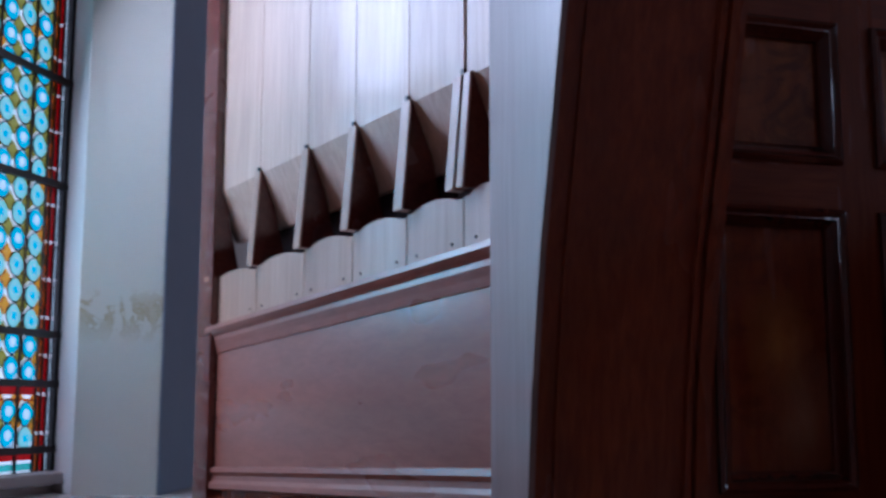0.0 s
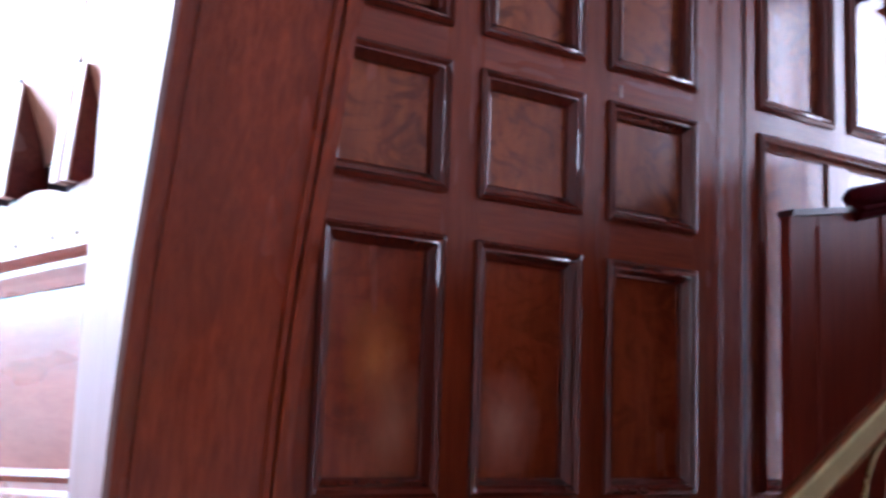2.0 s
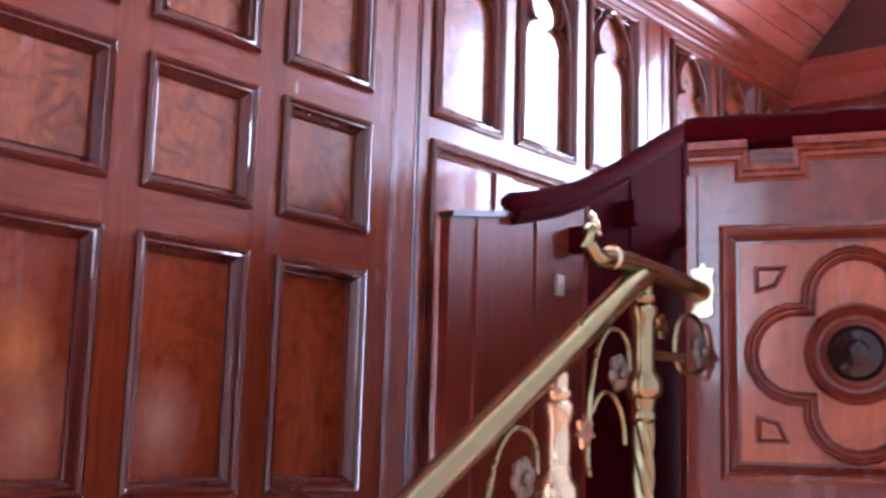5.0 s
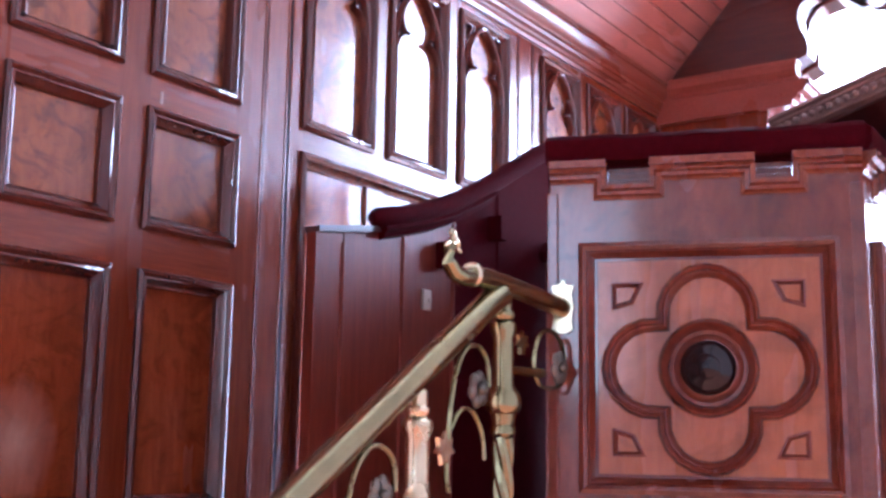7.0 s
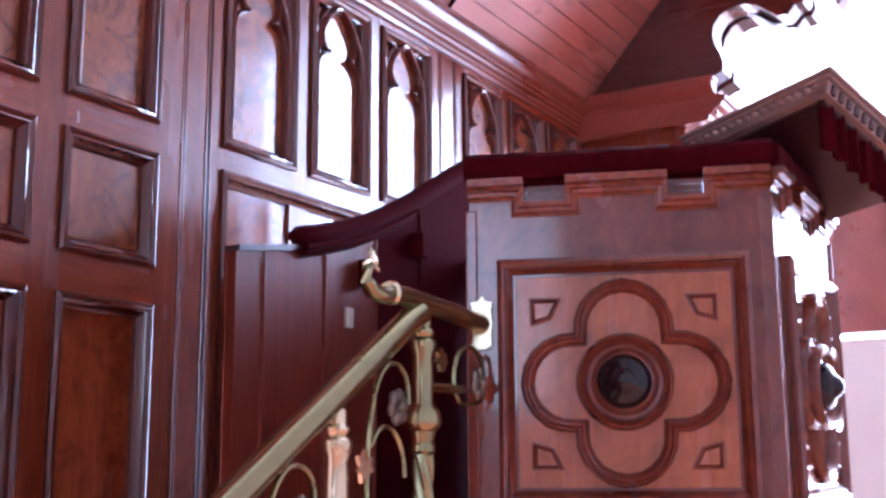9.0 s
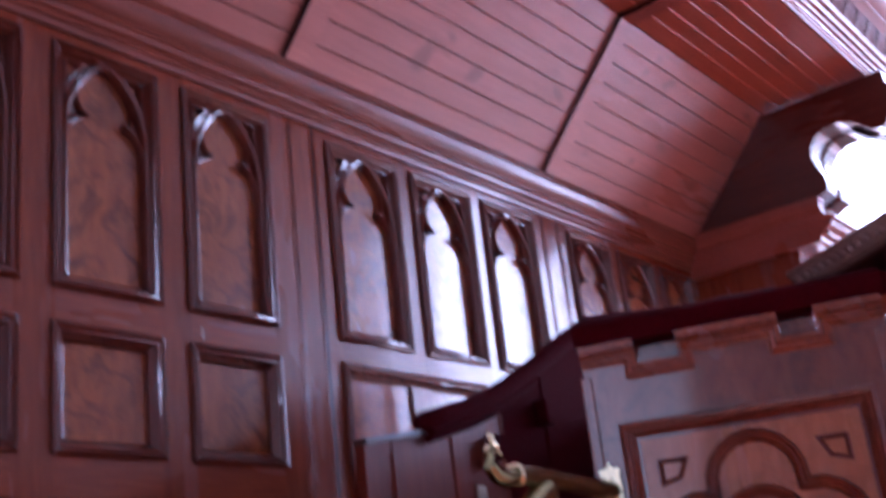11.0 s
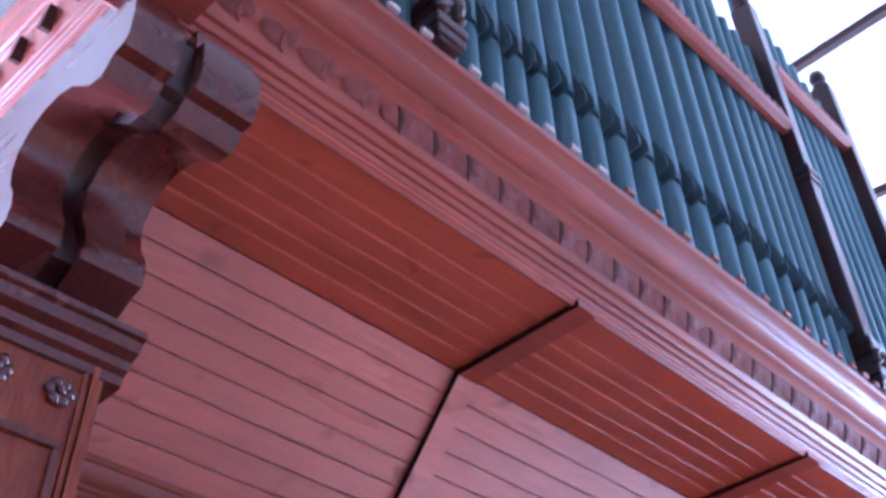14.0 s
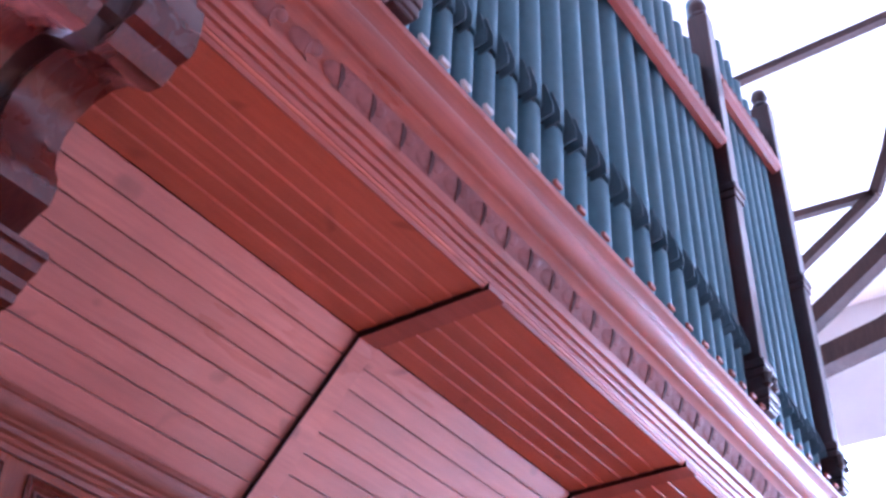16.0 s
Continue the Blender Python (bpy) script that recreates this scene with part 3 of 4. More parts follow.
def end_wall(name, x0, x1, label, outer, side):
    e = thing(name, label, "bracket")
    back = 0.14 if side else 0.0
    SWEEP = [(y + back, z) for y, z in SWEEP_LINE]
    bm = bmesh.new()
    rear = 0.0 if side else -0.17
    prism(bm, SWEEP + [(rear, 3.32), (rear, 0.0)], x0 + 0.004, x1, ALONG)
    if not side:
        box(bm, x0 + 0.10, x1, -0.17, 0.0, 0.0, 3.32)
    part("post", bm, MAHOGANY, e, smooth=True)
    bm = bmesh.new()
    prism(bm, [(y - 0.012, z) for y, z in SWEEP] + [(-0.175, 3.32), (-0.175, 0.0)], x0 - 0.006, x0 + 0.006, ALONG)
    part("side_board", bm, outer, e, "side board with the window light put into its pale colour" if outer is LIT_SIDE else "")
    for xa, xb, out in ((x0 + 0.006, x0 + 0.028, 0.010), (x0 + 0.045, x0 + 0.053, 0.006), (x1 - 0.055, x1 - 0.042, 0.010), (x1 - 0.035, x1 - 0.018, 0.016), (x1 - 0.014, x1, 0.008)):
        bm = bmesh.new()
        prism(bm, [(y - out, z) for y, z in SWEEP] + [(y + 0.01, z) for y, z in SWEEP[::-1]], xa, xb, ALONG)
        part("edge_bead", bm, MAHOGANY, e, smooth=True)
    # sunk panel in the upper part, framed by a moulding
    for xa, xb in ((x0 + 0.062, x0 + 0.082), (x1 - 0.088, x1 - 0.068)):
        bm = bmesh.new()
        s = [p for p in SWEEP if 2.4 < p[1] < 3.1] + [(back - 0.722, 3.07)]
        prism(bm, [(y - 0.014, z) for y, z in s] + [(y + 0.01, z) for y, z in s[::-1]], xa, xb, ALONG)
        part("panel_moulding", bm, MOULD, e)
    bm = bmesh.new()
    box(bm, x0 + 0.062, x1 - 0.068, back - 0.742, back - 0.70, 3.07, 3.092)
    part("panel_moulding", bm, MOULD, e)
    for xc in (x0 + 0.085, x1 - 0.11):
        flower = None
        for k in range(6):
            a = radians(60 * k)
            bm = bmesh.new()
            lathe(bm, [(0.002, -0.006), (0.017, 0.0), (0.016, 0.010), (0.006, 0.016), (0.001, 0.016)], FRONT @ Matrix.Translation((xc + 0.026 * math.cos(a), 3.215 + 0.026 * math.sin(a), 0.748 - back)), 8)
            if flower is None:
                flower = part("rosette", bm, BRACKET, e, "small carved rosette", smooth=True)
            else:
                part("petal", bm, BRACKET, flower, smooth=True)
        bm = bmesh.new()
        lathe(bm, [(0.002, 0.0), (0.012, 0.004), (0.012, 0.018), (0.002, 0.024)], FRONT @ Matrix.Translation((xc, 3.215, 0.748 - back)), 8)
        part("bud", bm, BRACKET, flower, smooth=True)
    # far capital takes a lighter wood: the light on it is put into colour
    bm = bmesh.new()
    prism(bm, CAP, x0 - 0.05, x1 + 0.05, ALONG)
    part("capital", bm, CORNICE if side else BRACKET, e)
    bm = bmesh.new()
    prism(bm, SCROLL + [(-1.16, 4.11), (0.0, 4.11), (0.0, 3.40)], x0 - 0.02, x0 + 0.13, ALONG)
    prism(bm, SCROLL + [(-1.16, 4.11), (0.0, 4.11), (0.0, 3.40)], x0 + 0.195, x1 + 0.018, ALONG)
    part("bracket", bm, BRACKET, e, "scrolled bracket under the gallery", smooth=True)
    bm = bmesh.new()
    inner = [(y + 0.05, z + 0.01) for y, z in SCROLL]
    prism(bm, inner + [(-1.12, 4.11), (0.0, 4.11), (0.0, 3.42)], x0 + 0.13, x0 + 0.195, ALONG)
    part("bracket_hollow", bm, DARK, e, "dark hollow down the middle of the bracket", smooth=True)
    if side:
        # far return and fillets are lightened the same way, for the light there
        bm = bmesh.new()
        prism(bm, [(x - 0.0, z) for x, z in ((-0.0, 3.325), (-0.02, 3.34), (-0.03, 3.37), (-0.045, 3.40), (-0.05, 3.44), (-0.08, 3.47), (-0.085, 3.50), (0.0, 3.52))], -0.80, 0.0,
              Matrix(((1, 0, 0, x0), (0, 0, 1, 0), (0, 1, 0, 0), (0, 0, 0, 1))))
        part("cornice_return", bm, CORNICE, e)
        for z, o in ((3.50, 0.095), (3.415, 0.06), (3.325, 0.03)):
            bm = bmesh.new()
            box(bm, x0 - o, x0, -0.81, -0.085, z, z + 0.022, bevel=0.006)
            part("fillet", bm, CORNICE, e, smooth=True)
    return e


end_wall("end_bracket_post", 0.91, 1.275, "swept mahogany end post with rosettes and scrolled bracket", LIT_SIDE, False)
end_wall("end_bracket_post", 6.15, 6.50, "far mahogany end post and scrolled bracket against bright window", MAHOGANY, True)

# ---- organ side with large wooden pipes -------------------------------------
SIDE = Matrix(((-0.235, 0, -0.972, 0.95), (0.972, 0, -0.235, -0.153), (0, 1, 0, 0.018), (0, 0, 0, 1)))
LEN = 1.90
LEAN = Matrix.Identity(4)                      # the side's rails fall a little towards the chancel
LEAN[1][0] = -0.045
case = thing("organ_side_case", "pale wooden organ side with moulded rails and plain panel", "organ case")
bm = bmesh.new()
box(bm, 0.0, LEN, 1.33, 1.73, -0.02, 0.004, SIDE @ LEAN)
part("panel", bm, RUSSET, case)
TOP_RAIL = [(1.815, 0.0), (1.815, 0.030), (1.800, 0.034), (1.787, 0.026), (1.778, 0.018), (1.765, 0.018), (1.745, 0.012), (1.725, 0.008), (1.72, 0.0)]
LOW_RAIL = [(1.350, 0.0), (1.347, 0.014), (1.333, 0.018), (1.321, 0.010), (1.307, 0.012), (1.295, 0.020), (1.280, 0.022), (1.273, 0.0)]
for prof in (TOP_RAIL, LOW_RAIL):
    bm = bmesh.new()
    prism(bm, prof, -0.02, LEN - 0.10, SIDE @ LEAN @ Matrix(((0, 0, 1, 0), (1, 0, 0, 0), (0, 1, 0, 0), (0, 0, 0, 1))))
    part("rail", bm, RUSSET, case)
bm = bmesh.new()
box(bm, 0.0, LEN, 0.07, 1.28, -0.02, 0.0, SIDE @ LEAN)
part("base_panel", bm, MAHOGANY, case)
bm = bmesh.new()
box(bm, LEN - 0.155, LEN - 0.02, -0.018, 4.12, -0.03, 0.03, SIDE)
part("end_stile", bm, BRACKET, case, "dark reddish end stile")
bm = bmesh.new()
box(bm, 0.0, LEN, 0.0, 4.1, -0.40, -0.16, SIDE)
part("backing", bm, JOINT, case)
bounds = [-0.02, 0.165, 0.425, 0.72, 1.03, 1.40, 1.80]
for i, (a, b) in enumerate(zip(bounds, bounds[1:])):
    pipe = thing("wooden_pipe", "square pale pine organ pipe with open mouth", "organ pipe", "wooden pipes of the organ side")
    bm = bmesh.new()
    box(bm, a + (0.008 if i == 1 else 0.002), b - (0.008 if i == 0 else 0.002), 2.20, 4.10, -0.15, 0.0, SIDE)
    part("body", bm, PALE, pipe)
    bm = bmesh.new()                               # lip that slopes back to the mouth
    sec = [(2.20, 0.0), (2.030, -0.070), (2.030, -0.090), (2.20, -0.02)]
    prism(bm, sec, a + 0.003, b - 0.003, SIDE @ Matrix(((0, 0, 1, 0), (1, 0, 0, 0), (0, 1, 0, 0), (0, 0, 0, 1))))
    part("lip", bm, PALE, pipe)
    bm = bmesh.new()                               # foot block with a scooped top edge
    w = b - a - 0.006
    top = [(a + 0.003 + w * t, 1.928 - 0.022 * a + 0.016 * math.sin(math.pi * min(max((t - 0.1) / 0.8, 0), 1)) ** 0.7) for t in [k / 10 for k in range(11)]]
    prism(bm, [(a + 0.003, 1.816 - 0.045 * a), (b - 0.003, 1.816 - 0.045 * b)] + top[::-1], -0.03, 0.004, SIDE)
    part("foot_block", bm, PALE_FOOT, pipe)
    for u in (a + 0.05, b - 0.05):
        bm = bmesh.new()
        lathe(bm, [(0.0045, 0.0), (0.0045, 0.003), (0.002, 0.004)], SIDE @ Matrix.Translation((u, 1.838 - 0.045 * u, 0.003)), 8)
        part("screw", bm, IRON, pipe)
    low = 1.944 - 0.031 * (b - 0.135)
    for e0, e1 in (((b - 0.034, b - 0.010), (b + 0.006, b + 0.036)) if i == 0 else ((b - 0.020, b + 0.020),)):
        swung = SIDE @ Matrix(((0, 0, 1, 0), (1, 0, 0, 0), (0, 1, 0, 0), (0, 0, 0, 1)))
        # cheek coloured dark for its shade; the lit front is a separate pale strip
        bm = bmesh.new()
        prism(bm, [(low, 0.0), (low, 0.026), (2.205, 0.004), (2.205, -0.02), (low, -0.085)], e0, e1, swung)
        ear = part("ear", bm, BRACKET, pipe, "cheek beside the mouth, its shade put into the dark colour")
        bm = bmesh.new()
        prism(bm, [(low, 0.026), (low, 0.031), (2.205, 0.009), (2.205, 0.004)], e0 - 0.001, e1 + 0.001, swung)
        part("ear_face", bm, PALE_FOOT, ear, "pale front strip")
    bm = bmesh.new()
    box(bm, b - 0.005, b + 0.008, 2.204, 2.218, 0.0, 0.008, SIDE)
    part("hook", bm, IRON, pipe)
# cornice of the side, the same section as the gallery's
bm = bmesh.new()
RETURN = Matrix(((1, 0, 0, 0), (0, 0, 1, 0), (0, 1, 0, 0), (0, 0, 0, 1)))
prism(bm, [(0.895 + 0.28 * (y + 1.165), z) for y, z in GALLERY[:-2]] + [(1.1, 4.552), (1.1, 4.16)], -1.42, 1.2, RETURN)
part("return_cornice", bm, CORNICE, gallery)
# the same painted hollow shade along the return
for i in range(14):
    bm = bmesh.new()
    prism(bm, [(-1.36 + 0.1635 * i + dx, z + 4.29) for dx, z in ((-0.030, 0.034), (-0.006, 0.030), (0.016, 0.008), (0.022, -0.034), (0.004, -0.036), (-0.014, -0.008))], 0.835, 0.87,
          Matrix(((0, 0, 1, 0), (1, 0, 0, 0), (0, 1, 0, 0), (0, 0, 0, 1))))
    part("hollow", bm, HOLLOW_SHADE, gallery)


# ---- the pipe front ---------------------------------------------------------
def front_pipe(x, r, foot, mouth, top):
    """A metal front pipe: tapered foot, flattened mouth with lips and ears, tall body. Origin on the gallery."""
    p = thing("metal_pipe", "blue-grey painted metal organ pipe on the gallery", "organ pipe", "front pipes of the organ")
    y = -1.40 + r
    bm = bmesh.new()
    lathe(bm, [(0.60 * r, foot), (0.84 * r, foot + 0.03), (0.90 * r, mouth - 0.06), (0.90 * r, mouth - 0.008), (0.78 * r, mouth)], Matrix.Translation((x, y, 0)), 16)
    part("foot", bm, ZINC, p, smooth=True)
    bm = bmesh.new()
    lathe(bm, [(0.90 * r, mouth + 0.026), (r, mouth + 0.04), (r, top), (0.9 * r, top + 0.004)], Matrix.Translation((x, y, 0)), 16)
    part("body", bm, ZINC, p, smooth=True)
    bm = bmesh.new()
    lathe(bm, [(0.72 * r, mouth - 0.01), (0.72 * r, mouth + 0.04)], Matrix.Translation((x, y, 0)), 12)
    part("mouth", bm, JOINT, p)
    for s in (-1, 1):
        bm = bmesh.new()
        q = [(y - r - 0.030, mouth - 0.025), (y - r - 0.030, mouth + 0.03), (y - r + 0.004, mouth + 0.16), (y - 0.4 * r, mouth + 0.16), (y - 0.4 * r, mouth - 0.04)]
        prism(bm, q, x + s * 0.72 * r - 0.003, x + s * 0.72 * r + 0.003, ALONG)
        part("ear", bm, ZINC_DARK, p)
    bm = bmesh.new()
    box(bm, x + 0.2 * r, x + 0.2 * r + 0.05, -1.456, -1.440, foot - 0.006, foot + 0.016, bevel=0.002)
    part("flange", bm, TAG if x < 2.9 else CORNICE, p)
    return p


PITCH = 0.1525
EDGES = [1.985, 2.09, 2.22, 2.355, 2.50, 2.655, 2.825, 3.005, 3.195, 3.40, 3.61, 3.81, 4.0, 4.175, 4.345, 4.495, 4.63, 4.76, 4.88, 4.995]
for i, (a, b) in enumerate(zip(EDGES, EDGES[1:])):
    mouth = 4.87 + 0.135 * math.sin(math.pi * (i + 1) / 20) ** 0.6
    front_pipe((a + b) / 2, 0.47 * (b - a), 4.553, mouth, 7.20 + 0.30 * (4.55 - a) + 0.02 * (i % 2))
for i in range(6):
    x = 1.80 - PITCH * i
    front_pipe(x, 0.066, 4.553, 4.80 + 0.05 * i, 7.4)
for i in range(7):
    x = 5.17 + 0.135 * i
    front_pipe(x, 0.058, 4.553, 4.86 - 0.015 * i, 7.86 - 0.08 * i)


def tower_post(x, top, finial):
    t = thing("case_post", "dark carved wooden post between the organ pipes", "organ post", "posts of the pipe front")
    bm = bmesh.new()
    box(bm, x - 0.055, x + 0.055, -1.47, -1.33, 4.55, top, bevel=0.008)
    part("shaft", bm, DARK, t)
    for z in (4.62, 4.80, 6.0):
        bm = bmesh.new()
        box(bm, x - 0.075, x + 0.075, -1.49, -1.33, z, z + 0.05, bevel=0.01)
        box(bm, x - 0.068, x + 0.068, -1.482, -1.33, z - 0.05, z - 0.002, bevel=0.01)
        part("collar", bm, DARK, t)
    for s in (-1, 1):
        bm = bmesh.new()
        lathe(bm, [(0.002, 0), (0.03, 0.02), (0.022, 0.05), (0.034, 0.08), (0.01, 0.12)], Matrix.Translation((x + s * 0.04, -1.475, 4.68)), 8)
        part("carving", bm, DARK, t, smooth=True)
    bm = bmesh.new()
    lathe(bm, [(0.055, 0), (0.07, 0.02), (0.04, 0.06), (0.065, 0.11), (0.05, 0.17), (0.01, 0.21)], Matrix.Translation((x, -1.40, top)), 10)
    part("finial", bm, DARK, t, smooth=True)
    return t


tower_post(1.93, 7.9, 0)
tower_post(5.06, 7.55, 0)
tower_post(6.13, 7.60, 0)


def pipe_rail(x0, x1, z):
    r = thing("pipe_rail", "reddish crenellated rail across the organ pipes", "rail")
    bm = bmesh.new()
    prism(bm, [(-1.405, z), (-1.44, z + 0.005), (-1.475, z + 0.03), (-1.48, z + 0.06), (-1.465, z + 0.09), (-1.47, z + 0.11), (-1.405, z + 0.11)], x0, x1, ALONG)
    part("bar", bm, CORNICE, r)
    n = int((x1 - x0) / 0.075)
    for i in range(n):
        bm = bmesh.new()
        box(bm, x0 + 0.075 * i + 0.01, x0 + 0.075 * i + 0.05, -1.468, -1.43, z + 0.11, z + 0.145)
        part("merlon", bm, FRIEZE, r)


pipe_rail(1.98, 5.0, 6.34)
pipe_rail(5.11, 6.08, 6.93)

# ---- pulpit ------------------------------------------------------------------
pulpit = thing("pulpit", "varnished wooden pulpit with quatrefoil panels, crenellated rim and red velvet", "pulpit")
CORNERS = [Vector((2.458, -1.310)), Vector((2.671, -1.914)), Vector((3.292, -1.900)), Vector((3.580, -1.310)), Vector((3.66, -0.67))]
RIM = 2.093


def quatrefoil(c, r, n=10):
    t = (1.4142 * c + math.sqrt(2 * c * c - 4 * (c * c - r * r))) / 2 * 0.70711
    a0 = math.degrees(math.atan2(t, t - c))
    pts = []
    for k in range(4):
        for x, z in arc(c, 0, r, -a0, a0, n)[:-1]:
            a = radians(90 * k)
            pts.append((x * math.cos(a) - z * math.sin(a), x * math.sin(a) + z * math.cos(a)))
    return pts


def pulpit_face(p, q):
    d = q - p
    L = d.length
    F = plane_at(p.x, p.y, d.x, d.y)
    s = L / 0.64
    notches = [(0.123 * s, 0.214 * s), (0.43 * s, 0.505 * s)]
    floor_z, low = 0.95, 2.043
    xs = [0.0] + [e for n in notches for e in n] + [L]
    bm = bmesh.new()
    top = []
    for i, x in enumerate(xs):
        h = RIM - 0.012
        if i in (0, 5):
            top.append((x, h))
        elif i % 2:
            top += [(x, h), (x, low)]
        else:
            top += [(x, low), (x, h)]
    prism(bm, [(0, floor_z), (L, floor_z)] + top[::-1], -0.05, 0.0, F)
    part("face_board", bm, PULPIT_WOOD, pulpit)
    bm = bmesh.new()                              # stepped moulding that follows the crenellation
    band = [(0.0, 0.0), (0.0, 0.020), (-0.010, 0.022), (-0.013, 0.012), (-0.021, 0.011), (-0.025, 0.005), (-0.030, 0.003), (-0.030, 0.0)]
    sweep(bm, top, band, F, closed=False)
    part("crenel_moulding", bm, MAHOGANY_X, pulpit)
    for a, b in zip(xs[0::2], xs[1::2]):
        bm = bmesh.new()
        box(bm, a, b, RIM - 0.012, RIM + 0.004, -0.05, 0.030, F)
        part("merlon_cap", bm, MAHOGANY_X, pulpit)
    for a, b in notches:
        for j, z in enumerate((low - 0.0, low + 0.016, low + 0.032)):
            bm = bmesh.new()
            box(bm, a + 0.001, b - 0.001, z, z + 0.013, -0.045, -0.004 - 0.008 * j, F)
            part("notch_step", bm, PULPIT_WOOD, pulpit)
    # framed field with quatrefoil
    k0, k1, z0, z1 = 0.062 * s, L - 0.050 * s, 1.396, 1.918
    bm = bmesh.new()
    box(bm, k0, k1, z0, z1, 0.0015, 0.006, F)
    fld = part("field", bm, PULPIT_PANEL, pulpit, "lighter orange-brown panel field")
    bm = bmesh.new()
    sweep(bm, rect(k0, k1, z0, z1), [(0.0, 0.0), (0.0, 0.020), (0.010, 0.026), (0.018, 0.020), (0.022, 0.024), (0.030, 0.014), (0.034, 0.008)], F)
    part("frame", bm, PULPIT_WOOD, fld, smooth=True)
    bm = bmesh.new()
    sweep(bm, rect(k0 + 0.034, k1 - 0.034, z0 + 0.034, z1 - 0.034), [(0.0, 0.006), (0.0, 0.009), (0.006, 0.009), (0.006, 0.006)], F)
    part("frame_bead", bm, MOULD, fld)
    C = F @ Matrix.Translation(((k0 + k1) / 2, 1.652, 0.0))
    bm = bmesh.new()
    sweep(bm, quatrefoil(0.112, 0.100), [(-0.006, 0.005), (-0.005, 0.020), (0.002, 0.030), (0.008, 0.024), (0.012, 0.029), (0.019, 0.024), (0.024, 0.005)], C)
    part("quatrefoil", bm, PULPIT_WOOD, fld, smooth=True)
    bm = bmesh.new()
    lathe(bm, [(0.101, 0.004), (0.101, 0.022), (0.093, 0.034), (0.084, 0.026), (0.078, 0.014), (0.070, 0.012), (0.064, 0.020), (0.056, 0.024), (0.052, 0.010)], C, 40)
    part("ring", bm, PULPIT_WOOD, fld, smooth=True)
    bm = bmesh.new()
    lathe(bm, [(0.052, 0.012), (0.053, 0.024), (0.050, 0.036), (0.042, 0.044), (0.030, 0.047), (0.024, 0.054), (0.016, 0.064), (0.006, 0.068), (0.001, 0.0685)], C, 32)
    part("boss", bm, BLACK, fld, "glossy black turned boss", smooth=True)
    for sx in (-1, 1):
        for sz in (-1, 1):
            q = [(sx * a, sz * b) for a, b in ((0.195, 0.180), (0.195, 0.122), (0.150, 0.135), (0.128, 0.180))]
            bm = bmesh.new()
            sweep(bm, q if sx * sz < 0 else q[::-1], [(0.0, 0.0055), (0.0, 0.014), (0.004, 0.015), (0.010, 0.0075), (0.010, 0.0055)], C)
            part("corner_sinking", bm, PULPIT_WOOD, fld)
    # velvet cushion along the rim
    bm = bmesh.new()
    sec = [(-0.065, RIM + 0.0), (0.016, RIM + 0.004), (0.026, RIM + 0.018), (0.024, RIM + 0.050), (0.006, RIM + 0.064), (-0.05, RIM + 0.068), (-0.08, RIM + 0.03)]
    rows = []
    for i in range(25):
        u = -0.008 + (L + 0.016) * i / 24
        sag = 0.0012 * math.sin(i * 1.7) + 0.001 * math.sin(i * 0.6)
        rows.append([bm.verts.new(F @ Vector((u, z + (sag if z > RIM + 0.02 else 0), o + 0.5 * sag))) for o, z in sec])
    for a, b in zip(rows, rows[1:]):
        for j in range(len(sec)):
            jj = (j + 1) % len(sec)
            bm.faces.new((a[j], b[j], b[jj], a[jj]))
    bm.faces.new(rows[0]), bm.faces.new(rows[-1])
    part("velvet_cushion", bm, VELVET, pulpit, "dark red velvet cushion", smooth=True)
    for a, b in notches:
        bm = bmesh.new()
        box(bm, a - 0.002, b + 0.002, low + 0.044, RIM + 0.01, -0.055, -0.012, F)
        part("velvet_drop", bm, VELVET, pulpit)
    # corner shaft
    bm = bmesh.new()
    box(bm, -0.008, 0.018, 0.95, RIM - 0.06, -0.03, 0.004, F, bevel=0.004)
    part("corner_shaft", bm, PULPIT_WOOD, pulpit)


for p, q in zip(CORNERS, CORNERS[1:]):
    pulpit_face(p, q)
bm = bmesh.new()
prism(bm, [tuple(c) for c in CORNERS], 1.02, 1.10, Matrix.Identity(4))
part("platform", bm, PULPIT_WOOD, pulpit)
bm = bmesh.new()
lathe(bm, [(0.42, 0.0), (0.42, 0.1), (0.30, 0.15), (0.26, 0.6), (0.34, 0.85), (0.50, 0.98)], Matrix.Translation((2.97, -1.58, 0)), 8)
part("pedestal", bm, PULPIT_WOOD, pulpit)

# reading desk over the rim: a sloping board with a dentilled edge and fringed velvet
desk = thing("reading_desk", "carved sloping book desk with fringed red velvet on the pulpit", "book desk")
e1, e2 = Vector((0.20, 0.40, -0.045)).normalized(), Vector((0.80, -0.40, -0.42)).normalized()
e3 = e1.cross(e2).normalized()
if e3.z < 0:
    e3 = -e3
DK = Matrix(((e1.x, e2.x, e3.x, 2.764), (e1.y, e2.y, e3.y, -2.038), (e1.z, e2.z, e3.z, 2.330), (0, 0, 0, 1)))
for nm, u0, u1, v0, v1, w0, w1, mt in (("board", 0.0, 0.46, 0.0, 0.42, -0.012, 0.0, DESK), ("edge", 0.008, 0.45, 0.008, 0.41, -0.024, -0.012, DESK),
                                       ("edge", 0.016, 0.44, 0.016, 0.40, -0.060, -0.024, DESK), ("edge", 0.030, 0.43, 0.030, 0.39, -0.072, -0.060, DARK)):
    bm = bmesh.new()
    box(bm, u0, u1, v0, v1, w0, w1, DK, bevel=0.003)
    part(nm, bm, mt, desk)
